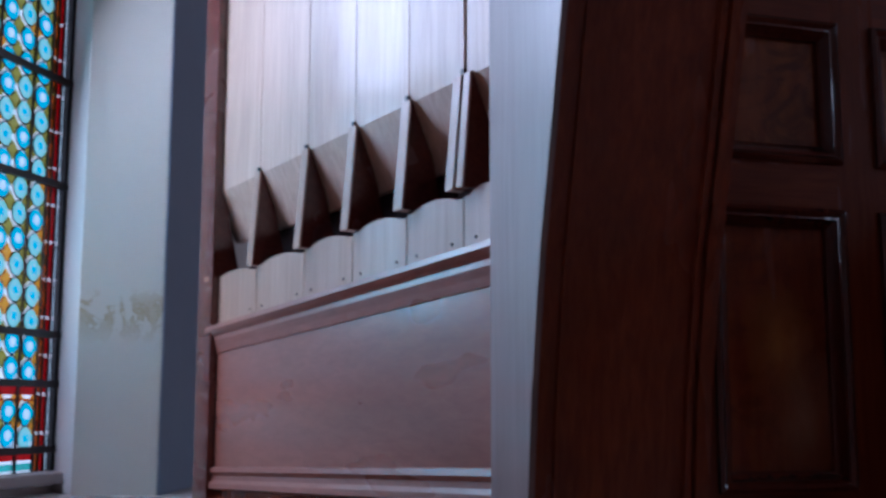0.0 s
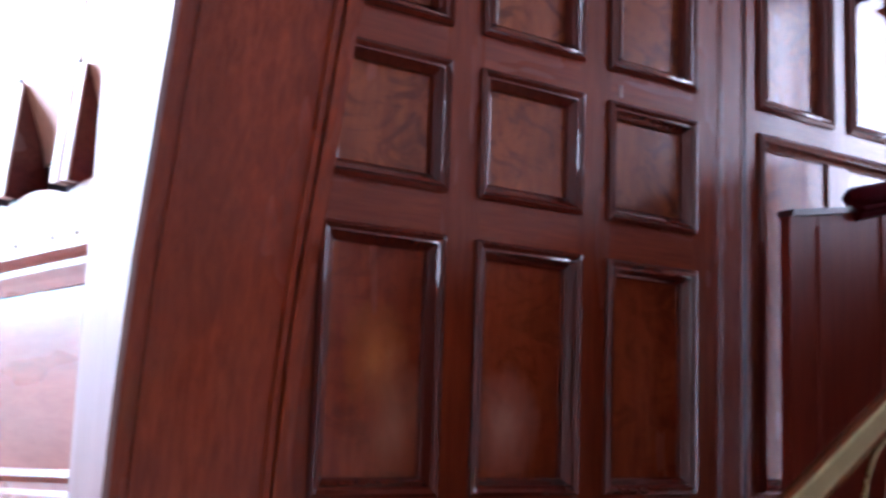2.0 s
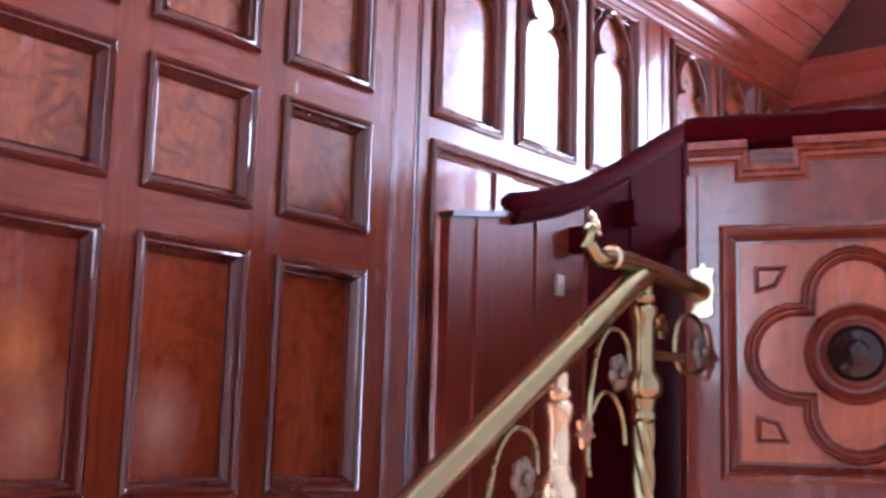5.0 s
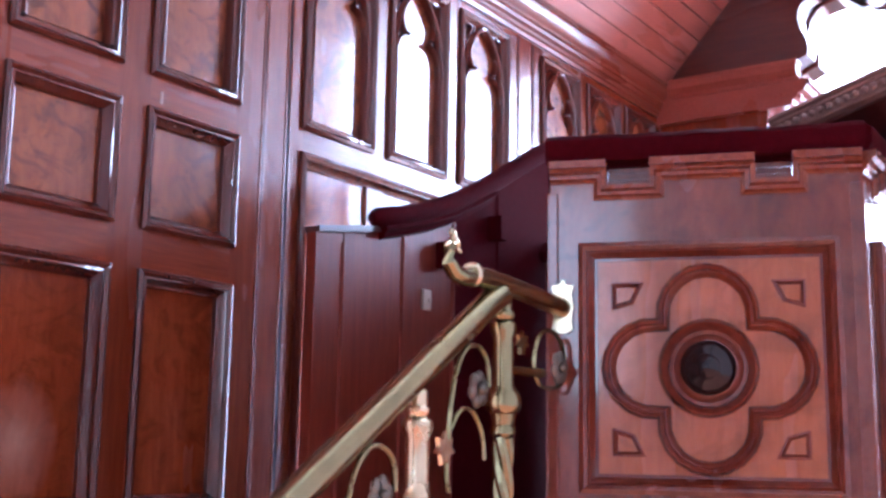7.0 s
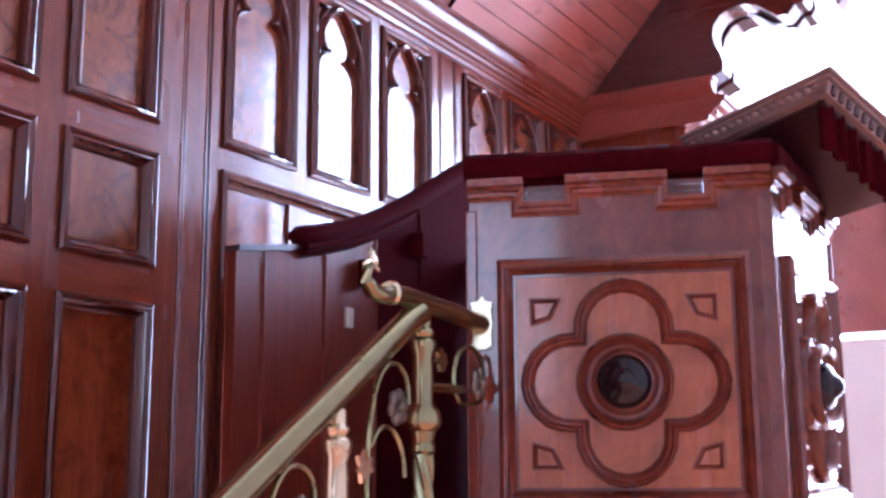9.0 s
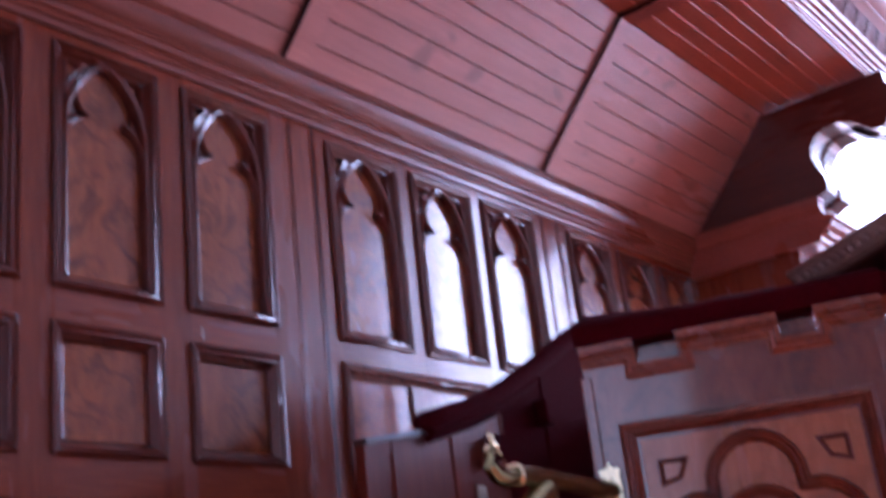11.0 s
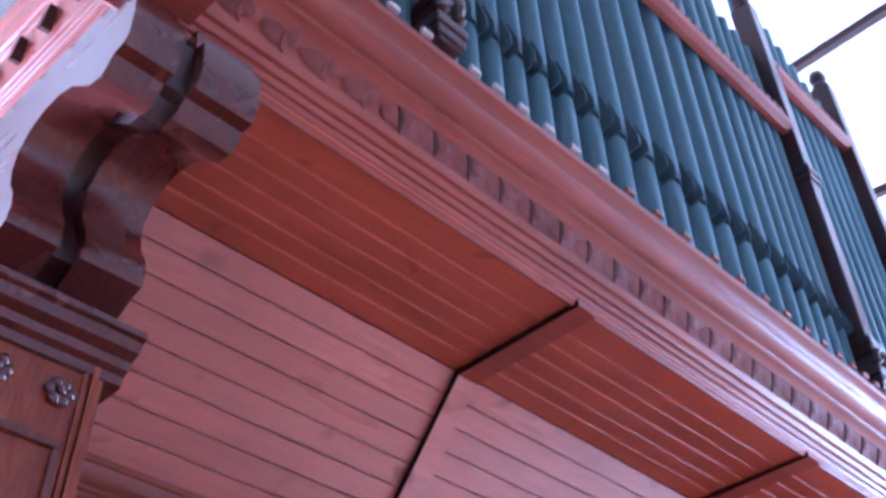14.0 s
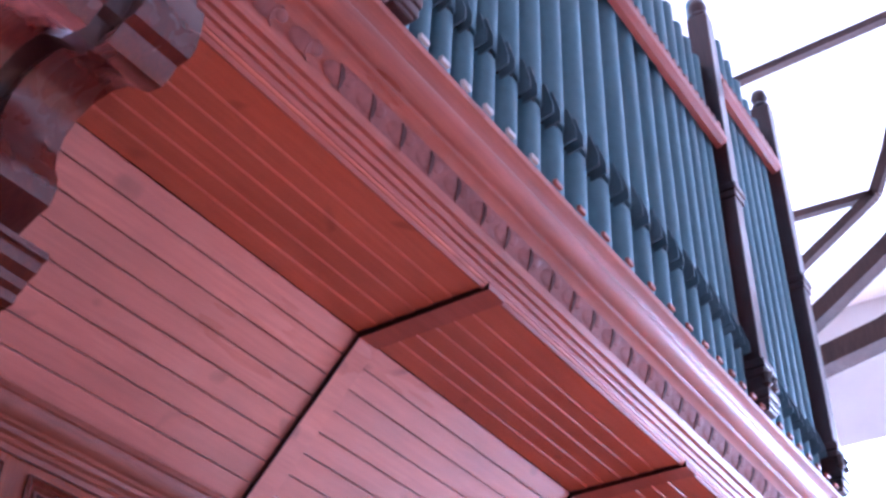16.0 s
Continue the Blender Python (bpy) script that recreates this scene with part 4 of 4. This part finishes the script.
for i in range(16):
    bm = bmesh.new()
    lathe(bm, [(0.0085, 0), (0.010, 0.006), (0.004, 0.012)], DK @ Matrix.Translation((0.04 + 0.025 * i, 0.012, -0.042)) @ Matrix.Rotation(radians(90), 4, "X"), 8)
    part("carved_bead", bm, DESK, desk)
for i in range(14):
    bm = bmesh.new()
    box(bm, 0.010, 0.016, 0.03 + 0.027 * i, 0.042 + 0.027 * i, -0.056, -0.030, DK)
    part("dentil", bm, DARK, desk)
bm = bmesh.new()
rows = []
for i in range(40):
    u = 0.02 + 0.36 * i / 39
    o = 0.035 + 0.008 * math.sin(i * 1.3) + 0.004 * math.sin(i * 2.9)
    a = DK @ Vector((o, u, -0.066))
    rows.append([bm.verts.new(a), bm.verts.new(a + Vector((0, 0, -0.10 - 0.008 * math.sin(i * 0.9)))), bm.verts.new(a + Vector((0.012, 0.006, -0.10))), bm.verts.new(a + Vector((0.012, 0.006, 0)))])
for a, b in zip(rows, rows[1:]):
    for j in range(4):
        bm.faces.new((a[j], b[j], b[(j + 1) % 4], a[(j + 1) % 4]))
part("fringe", bm, VELVET, desk, "hanging red velvet fringe", smooth=True)
bm = bmesh.new()
box(bm, 2.90, 2.96, -1.86, -1.80, 1.10, 2.27, bevel=0.004)
part("stem", bm, PULPIT_WOOD, desk)

# far parapet of the pulpit stair: dark boards under a falling velvet rail
parapet = thing("stair_parapet", "dark board parapet of the pulpit stair with sloping velvet rail", "parapet")
TOP = [(2.70, 2.070), (2.80, 2.095), (2.91, 2.125), (3.03, 2.168), (3.137, 2.215), (3.26, 2.275), (3.39, 2.345), (3.52, 2.415), (3.66, 2.485), (4.2, 2.60)]
bounds = [2.45, 2.56, 2.82, 3.07, 3.32, 3.66, 4.2]
for a, b in zip(bounds, bounds[1:]):
    def top_at(x):
        return 2.008 + 0.163 * (x - 2.45) if x < 2.70 else float(np.interp(x, [p[0] for p in TOP], [p[1] for p in TOP])) - 0.01
    xs = [a + 0.002 + (b - a - 0.004) * k / 6 for k in range(7)]
    bm = bmesh.new()
    prism(bm, [(a + 0.002, 0.0), (b - 0.002, 0.0)] + [(x, top_at(x)) for x in xs[::-1]], 0.62, 0.65, FRONT)
    part("board", bm, STAIR_WOOD if a < 3.0 else VELVET, parapet)
    bm = bmesh.new()
    prism(bm, arc(b, -0.648, 0.008, 180, 360, 6), 0.0, top_at(b) - 0.03, Matrix.Identity(4))
    part("cover_bead", bm, STAIR_WOOD if b < 3.2 else VELVET, parapet)
bm = bmesh.new()
tube(bm, [(2.668, -0.655, 2.082)] + [(x, -0.655, z + 0.014) for x, z in TOP], [0.014] + [0.031] * len(TOP), 14)
part("velvet_rail", bm, VELVET, parapet, "dark red velvet covered handrail", smooth=True)
bm = bmesh.new()
sweep(bm, [(x, z - 0.008) for x, z in TOP[:6]], [(0.0, 0.65), (0.0, 0.682), (-0.010, 0.688), (-0.018, 0.674), (-0.030, 0.670), (-0.036, 0.65)], FRONT, closed=False)
part("rail_moulding", bm, VELVET, parapet, smooth=True)
for x in (2.98, 3.26):
    z = float(np.interp(x, [p[0] for p in TOP], [p[1] for p in TOP]))
    bm = bmesh.new()
    box(bm, x, x + 0.035, -0.70, -0.65, z - 0.16, z - 0.085, bevel=0.003)
    part("rail_block", bm, VELVET, parapet)
bm = bmesh.new()
prism(bm, [(2.45, 2.008), (2.72, 2.052), (2.72, 2.068), (2.45, 2.024)], 0.615, 0.662, FRONT)
part("end_cap", bm, DARK, parapet)
bm = bmesh.new()
box(bm, 2.912, 2.948, -0.660, -0.650, 1.862, 1.920, bevel=0.003)
lathe(bm, [(0.006, 0), (0.006, 0.004)], FRONT @ Matrix.Translation((2.938, 1.89, 0.660)), 8)
tagged(part("door_latch", bm, LATCH), "small square brass latch plate screwed to dark boards", "latch")

# treads between rail and parapet
stair = thing("pulpit_stair", "dark wooden stair climbing to the pulpit", "stair")
for i in range(6):
    bm = bmesh.new()
    box(bm, 1.05 + 0.24 * i, 1.32 + 0.24 * i, -1.34, -0.70, 0.14 + 0.175 * i, 0.175 * (i + 1), bevel=0.006)
    part("tread", bm, MAHOGANY_X, stair)
    bm = bmesh.new()
    box(bm, 1.30 + 0.24 * i, 1.32 + 0.24 * i, -1.33, -0.71, 0.0, 0.14 + 0.175 * i)
    part("riser", bm, MAHOGANY_X, stair)

# ---- brass handrail -----------------------------------------------------------
railing = thing("brass_railing", "polished brass stair railing with scrolls, leaves and twisted posts", "handrail")
RY = -1.36
bm = bmesh.new()
tube(bm, [(0.95, RY, 1.000), (1.65, RY, 1.446), (2.05, RY, 1.703), (2.120, RY, 1.748), (2.165, RY, 1.772)], 0.0255, 18)
part("sloping_rail", bm, BRASS, railing, smooth=True)
bm = bmesh.new()
tube(bm, [(1.998, RY, 1.842), (1.988, RY, 1.830), (1.990, RY, 1.812), (2.006, RY, 1.796), (2.032, RY, 1.790), (2.075, RY, 1.797), (2.12, RY, 1.797), (2.30, RY + 0.010, 1.788), (2.462, RY + 0.025, 1.780)],
     [0.011, 0.012, 0.014, 0.016, 0.018, 0.019, 0.0205, 0.0215, 0.0215], 16)
part("level_rail", bm, BRASS, railing, smooth=True)
bm = bmesh.new()
tube(bm, [(2.058, RY, 1.797), (2.066, RY, 1.798), (2.074, RY, 1.798)], [0.021, 0.024, 0.021], 16)
part("rail_ring", bm, BRASS_PALE, railing, smooth=True)
bm = bmesh.new()
for dx, dz, r, turn in ((0.0, -0.006, 0.012, 20), (0.013, 0.004, 0.011, -40), (0.004, 0.014, 0.010, 10), (-0.014, -0.002, 0.009, 60), (0.022, -0.010, 0.008, -70), (-0.005, 0.022, 0.006, 30)):
    bmesh.ops.create_icosphere(bm, subdivisions=2, radius=r, matrix=Matrix.Translation((2.000 + dx, RY, 1.846 + dz)) @ Matrix.Rotation(radians(turn), 4, "Y") @ Matrix.Diagonal((0.6, 0.7, 1.25, 1)))
part("leaf_finial", bm, BRASS_PALE, railing, "brass leaf finial", smooth=True)


def newel(x, top, pale):
    bm = bmesh.new()
    lathe(bm, [(0.017, top - 0.02), (0.017, top - 0.045), (0.022, top - 0.05), (0.022, top - 0.058), (0.018, top - 0.064), (0.026, top - 0.072), (0.026, top - 0.085),
               (0.020, top - 0.10), (0.021, top - 0.185), (0.026, top - 0.195), (0.034, top - 0.205), (0.036, top - 0.225), (0.033, top - 0.235), (0.024, top - 0.242), (0.020, top - 0.262),
               (0.024, top - 0.268), (0.024, top - 0.278), (0.018, top - 0.285)][::-1], Matrix.Translation((x, RY, 0)), 18)
    p = part("post", bm, BRASS_PALE if pale else BRASS, railing, smooth=True)
    bm = bmesh.new()
    for k in range(4):
        a0 = math.pi / 2 * k
        tube(bm, [(x + 0.011 * math.cos(a0 + 0.45 * j), RY + 0.011 * math.sin(a0 + 0.45 * j), top - 0.285 - 0.02 * j) for j in range(40)], 0.0105, 8)
    part("twisted_shaft", bm, BRASS, p, "spirally twisted lower shaft", smooth=True)
    bm = bmesh.new()
    z = top - 1.06
    lathe(bm, [(0.05, z - 0.05), (0.05, z - 0.02), (0.03, z), (0.018, z + 0.03)], Matrix.Translation((x, RY, 0)), 16)
    part("foot", bm, BRASS, p, smooth=True)


newel(2.180, 1.790, False)
newel(1.903, 1.600, True)
newel(1.500, 1.345, False)


def curve(pts, steps=5):
    """The points joined by a smooth line."""
    p = [Vector(q) for q in pts]
    p = [2 * p[0] - p[1]] + p + [2 * p[-1] - p[-2]]
    out = []
    for a, b, c, d in zip(p, p[1:], p[2:], p[3:]):
        for k in range(steps):
            t = k / steps
            out.append(0.5 * (2 * b + (c - a) * t + (2 * a - 5 * b + 4 * c - d) * t * t + (3 * b - a - 3 * c + d) * t ** 3))
    return out + [p[-2]]


ARCH_STRAP = ((0.66, 0.0), (0.58, 0.70), (0.12, 1.10), (-0.48, 1.05), (-0.98, 0.48), (-1.28, -0.48), (-1.41, -1.47), (-1.46, -2.45), (-1.34, -2.93))
LOW_STRAP = ((-1.30, -1.25), (-0.86, -0.74), (-0.29, -0.69), (0.19, -1.10), (0.40, -1.59), (0.45, -2.07))
RING_STRAP = ((-1.9, -0.5), (-1.95, 0.2), (-1.55, 1.0), (-0.7, 1.35), (0.2, 1.05), (0.62, 0.2), (0.45, -0.6), (-0.1, -0.95))
RING_LOW = ((-1.9, -0.5), (-1.5, -0.9), (-0.9, -1.0), (-0.1, -0.95))


def scroll(cx, cz, r, lead, under):
    """Two thin straps curling round a cast flower."""
    bm = bmesh.new()
    tube(bm, curve([(cx + r * u, RY, cz + r * v) for u, v in lead]), 0.0052, 8)
    tube(bm, curve([(cx + r * u, RY, cz + r * v) for u, v in under]), 0.0048, 8)
    part("scroll", bm, BRASS, railing, smooth=True)
    bm = bmesh.new()
    for k in range(6):
        a = radians(60 * k + 15)
        bmesh.ops.create_icosphere(bm, subdivisions=2, radius=0.013, matrix=Matrix.Translation((cx + 0.018 * math.cos(a), RY - 0.004, cz - 0.006 + 0.020 * math.sin(a))) @ Matrix.Diagonal((1, 0.6, 1.2, 1)))
    bmesh.ops.create_icosphere(bm, subdivisions=2, radius=0.011, matrix=Matrix.Translation((cx, RY - 0.012, cz - 0.006)))
    part("flower", bm, BRASS_DARK, railing, "dull cast flower in the scroll", smooth=True)


def leaf(cx, cz, s, mat):
    out = [(0.0, 1.0), (0.22, 0.45), (0.75, 0.62), (0.55, 0.10), (1.0, -0.25), (0.45, -0.38), (0.30, -0.95), (0.0, -0.55), (-0.30, -0.95), (-0.45, -0.38), (-1.0, -0.25), (-0.55, 0.10), (-0.75, 0.62), (-0.22, 0.45)]
    bm = bmesh.new()
    prism(bm, [(cx + s * a, cz + s * b) for a, b in out], -RY - 0.003, -RY + 0.005, FRONT)
    part("leaf", bm, mat, railing)


scroll(2.085, 1.596, 0.064, ARCH_STRAP, LOW_STRAP)
scroll(1.800, 1.414, 0.064, ARCH_STRAP, LOW_STRAP)
scroll(2.395, 1.655, 0.050, RING_STRAP, RING_LOW)
leaf(1.982, 1.484, 0.030, BRASS_PALE)
leaf(1.700, 1.302, 0.030, BRASS_PALE)
leaf(2.248, 1.688, 0.024, BRASS)
bm = bmesh.new()
tube(bm, [(2.20, RY, 1.632), (2.33, RY, 1.634)], 0.010, 10)
part("tie_bar", bm, BRASS, railing, smooth=True)
bm = bmesh.new()
PF = plane_at(2.458, -1.310, 0.333, -0.943)
pl = [(0.004, 1.752), (0.016, 1.744), (0.034, 1.744), (0.048, 1.752), (0.046, 1.775), (0.050, 1.80), (0.046, 1.828), (0.050, 1.845), (0.034, 1.848), (0.028, 1.860), (0.020, 1.848), (0.004, 1.845), (0.008, 1.826), (0.004, 1.80), (0.008, 1.775)]
prism(bm, [(u, z - 0.018) for u, z in pl], 0.0055, 0.012, PF)
part("wall_plate", bm, BRASS_PALE, railing, "shaped pale brass plate screwed to the pulpit")

# ---- chancel window, pier and sill ---------------------------------------------
WX, WY, WD = 0.04, 2.53, Vector((0.54, 0.84)).normalized()
WIN = Matrix(((WD.x, 0, WD.y, WX), (WD.y, 0, -WD.x, WY), (0, 1, 0, 0.05), (0, 0, 0, 1)))
window = thing("window_1", "leaded stained glass window of cyan roundels with ruby and amber borders", kind="structure")
Z0, Z1 = 1.185, 5.4
KL, KR = -1.35, -0.105


def pane(name, k0, k1, z0, z1, mat):
    bm = bmesh.new()
    box(bm, k0 + 0.003, k1 - 0.003, z0 + 0.003, z1 - 0.003, -0.004, 0.0, WIN)
    o = part(name, bm, mat, window)
    o.visible_shadow = False
    return o


zs = Z0
cnt = 0
while zs < Z1 - 0.15:
    pane("border_pane", -0.135, -0.105, zs, zs + 0.145, CLEAR)
    pane("border_pane", -0.172, -0.140, zs, zs + 0.145, RED)
    pane("border_pane", -0.205, -0.176, zs, zs + 0.145, AMBER)
    zs += 0.15
for z0, z1, mt in ((1.19, 1.225, AQUA), (1.228, 1.262, RED), (1.265, 1.278, AMBER), (1.452, 1.468, AMBER), (1.475, 1.52, RED)):
    pane("band_pane", KL, -0.206, z0, z1, mt)


def disc_mesh(name, r0, r1, mat):
    bm = bmesh.new()
    n = 18
    a = [bm.verts.new((r0 * math.cos(2 * math.pi * k / n), r0 * math.sin(2 * math.pi * k / n), 0)) for k in range(n)]
    if r1:
        b = [bm.verts.new((r1 * math.cos(2 * math.pi * k / n), r1 * math.sin(2 * math.pi * k / n), 0.003)) for k in range(n)]
        for k in range(n):
            bm.faces.new((a[k], a[(k + 1) % n], b[(k + 1) % n], b[k]))
    else:
        bm.faces.new(a)
    me = bpy.data.meshes.new(name)
    bm.to_mesh(me)
    bm.free()
    me.materials.append(mat)
    return me


ring_meshes = {m.name: disc_mesh("roundel", 0.043, 0.018, m) for m in (CYAN, AQUA)}
eye_meshes = {m.name: disc_mesh("bullseye", 0.0175, 0.0, m) for m in (CLEAR, CYAN)}
lead_me = disc_mesh("lead_ring", 0.050, 0.0435, IRON)
rnd = random.Random(7)


def diamond(mat):
    bm = bmesh.new()
    bm.faces.new([bm.verts.new(v) for v in ((0.043, 0, 0), (0, 0.043, 0), (-0.043, 0, 0), (0, -0.043, 0))])
    me = bpy.data.meshes.new("ground_pane")
    bm.to_mesh(me)
    bm.free()
    me.materials.append(mat)
    return me


diamond_me = {False: diamond(OLIVE), True: diamond(AMBER)}
zrows = [1.315, 1.405] + [1.565 + 0.0985 * i for i in range(36)]
for i, z in enumerate(zrows):
    for j in range(10):
        k = -0.262 - 0.1065 * j
        at = WIN @ Matrix.Translation((k, z + 0.012 * (j % 2), 0.002))
        pale = rnd.random() < 0.45
        o = shared("roundel", ring_meshes[(AQUA if pale else CYAN).name], window, at)
        o.visible_shadow = False
        o = shared("bullseye", eye_meshes[(CYAN if pale else CLEAR).name], window, at @ Matrix.Translation((0, 0, 0.003)))
        o.visible_shadow = False
        o = shared("ground_pane", diamond_me[rnd.random() < 0.3], window, at @ Matrix.Translation((0.0533, 0.049, -0.004)))
        o.visible_shadow = False
        shared("lead_ring", lead_me, window, at @ Matrix.Translation((0, 0, 0.001)))
for k in (-0.138, -0.174, -0.2055, -0.315, -0.528, -0.741, -0.954):
    bm = bmesh.new()
    box(bm, k - 0.004, k + 0.004, Z0, Z1, -0.006, 0.006, WIN)
    part("lead_came", bm, IRON, window)
for z in (1.27, 1.523, 1.716, 2.315, 2.745, 3.2, 3.65):
    bm = bmesh.new()
    box(bm, KL, KR + 0.03, z - 0.014, z + 0.014, 0.006, 0.026, WIN)
    part("saddle_bar", bm, IRON, window)
bm = bmesh.new()
box(bm, KR, KR + 0.03, Z0, Z1, -0.01, 0.016, WIN)
part("window_frame", bm, IRON, window)
bm = bmesh.new()
box(bm, KL - 0.5, KR + 1.3, Z0 - 0.6, Z1 + 0.6, -0.36, -0.34, WIN)
tagged(part("backdrop_sky", bm, SKY_CYAN), "bright daylight outside the chancel window", kind="structure")

bm = bmesh.new()
prism(bm, [(-0.004, 2.470), (0.082, 2.258), (0.10, 2.9), (0.03, 2.75)], 1.15, 8.0, Matrix.Identity(4))
tagged(part("wall_window_reveal", bm, WHITE), "white plastered window reveal", kind="structure")
bm = bmesh.new()
box(bm, KL - 2.6, KL, 0.0, 8.0, -0.30, 0.02, WIN)
box(bm, KL, KR + 0.03, 0.0, 1.165, -0.30, 0.02, WIN)
box(bm, KL, KR + 0.03, Z1, 8.0, -0.30, 0.02, WIN)
tagged(part("wall_chancel", bm, WHITE), "white plastered chancel wall round the window", kind="structure")
bm = bmesh.new()
box(bm, KL - 0.1, KR + 0.30, 1.14, 1.185, -0.06, 0.10, WIN, bevel=0.008)
tagged(part("window_sill_ledge", bm, STONE), "grey-brown stone window sill", kind="structure")
bm = bmesh.new()
prism(bm, [(0.078, 2.25), (0.385, 2.16), (0.72, 3.10), (0.078, 3.10)], 1.15, 8.0, Matrix.Identity(4))
pier = tagged(part("wall_pier", bm, STAINED), "pale painted plaster pier with brown damp stains", kind="structure")
# side turned from the window: its shade is painted in as darker grey-blue
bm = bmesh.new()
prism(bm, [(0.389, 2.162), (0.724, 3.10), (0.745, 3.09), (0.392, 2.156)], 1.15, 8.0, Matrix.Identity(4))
tagged(part("wall_pier_side", bm, SHADED_SIDE), "side of the plaster pier, its shade put into the grey-blue colour", kind="structure")
bm = bmesh.new()
box(bm, -0.6, 1.0, 2.0, 3.0, 0.98, 1.152, bevel=0.01)
tagged(part("trim_ledge", bm, STONE), "stone ledge below the pier", kind="structure")
bm = bmesh.new()
box(bm, 0.0, 0.6, 2.2, 3.0, 0.0, 0.98)
tagged(part("wall_pier_base", bm, WHITE), "white plaster below the ledge", kind="structure")

# ---- the church around ----------------------------------------------------------
def slab(name, label, mat, *dims):
    bm = bmesh.new()
    box(bm, *dims)
    return tagged(part(name, bm, mat), label, kind="structure")


slab("floor", "warm reddish wooden floor boards", FLOOR, -6, 21, -7, 7, -0.1, 0.0)
slab("ceiling_nave", "white plastered nave ceiling", WHITE, -6, 21, -7, 7, 15.0, 15.2)
slab("wall_back", "cream plastered wall behind the organ", CREAM, -6, 21, 6.0, 6.2, 0, 15)
# unseen end wall; its opening is made up for the side lamp
bm = bmesh.new()
for y0, y1, z0, z1 in ((-7, -3.6, 0, 15), (-2.4, 6.2, 0, 15), (-3.6, -2.4, 0, 2.0), (-3.6, -2.4, 4.0, 15)):
    box(bm, -6.2, -6, y0, y1, z0, z1)
tagged(part("wall_left", bm, CREAM), "cream plastered chancel end wall with an opening added for the side lamp", kind="structure")


def wall_with_openings(name, label, y0, y1, x0, x1, holes):
    """A wall along x with window openings (x0, x1, z0, z1) cut through its thickness."""
    bm = bmesh.new()
    x = x0
    for a, b, z0, z1 in holes:
        box(bm, x, a, y0, y1, 0, 15)
        box(bm, a, b, y0, y1, 0, z0)
        box(bm, a, b, y0, y1, z1, 15)
        x = b
    box(bm, x, x1, y0, y1, 0, 15)
    return tagged(part(name, bm, CREAM), label, kind="structure")


NAVE = [(10.3, 11.3, 2.4, 6.6), (11.7, 14.0, 0.3, 8.4), (14.3, 16.1, 0.3, 8.4)]
wall_with_openings("wall_nave", "cream plastered nave wall with tall windows", -6.3, -6.0, -6, 21, NAVE)
slab("backdrop_daylight", "white daylight outside the nave windows", SKY_PANE, 20.4, 46.0, -14.1, -14.0, -1.0, 12.8)
# unseen glowing slab, added to keep the first arch's reflection dim and bluish
slab("backdrop_dim", "dim bluish glow added outside the nearer nave window for its reflection", SKY_DIM, 7.0, 20.4, -14.1, -14.0, -1.0, 12.8)
bm = bmesh.new()
box(bm, 20, 20.3, -7, -5.8, 0, 15)
box(bm, 20, 20.3, 4.6, 7, 0, 15)
box(bm, 20, 20.3, -5.8, 4.6, 12.0, 15)
tagged(part("wall_nave_end", bm, CREAM), "cream plastered end wall with a great window", kind="structure")
slab("backdrop_daylight_end", "white daylight outside the end window", SKY_END, 20.6, 20.7, -6.8, 5.5, -1.5, 13)
slab("trim_gallery_front", "reddish wooden gallery front far down the nave", CORNICE, 10.5, 10.7, -1.6, 0.2, 2.55, 3.75)
slab("wall_gallery_pier", "white plaster below the far gallery", WHITE, 10.55, 10.7, -1.6, 0.2, 0, 2.5)


def timber(name, pts, r):
    bm = bmesh.new()
    for (y0, z0), (y1, z1) in zip(pts, pts[1:]):
        d = Vector((y1 - y0, z1 - z0))
        n = Vector((-d.y, d.x)).normalized() * r
        prism(bm, [(y0 + n.x, z0 + n.y), (y0 - n.x, z0 - n.y), (y1 - n.x, z1 - n.y), (y1 + n.x, z1 + n.y)], 11.0, 11.0 + 2 * r, ALONG)
    return part(name, bm, TRUSS, truss)


truss = thing("roof_truss", "dark timber roof truss against the white nave ceiling", "roof truss")
timber("tie_rod", [(1.5, 13.05), (-5.5, 13.15)], 0.06)
timber("strut", [(1.0, 10.60), (-1.17, 10.42)], 0.05)
timber("brace", [(0.6, 9.2), (-0.137, 9.75), (-1.166, 10.42), (-1.42, 10.95), (-1.9, 12.2), (-2.4, 15.0)], 0.06)
timber("principal", [(0.9, 8.35), (-0.146, 8.99), (-1.164, 9.66), (-2.6, 10.8)], 0.10)
timber("hammer_beam", [(2.0, 8.30), (-0.118, 8.46), (-0.93, 8.62), (-1.6, 8.9)], 0.13)
timber("king_post", [(1.08, 12.0), (1.08, 15.0)], 0.06)
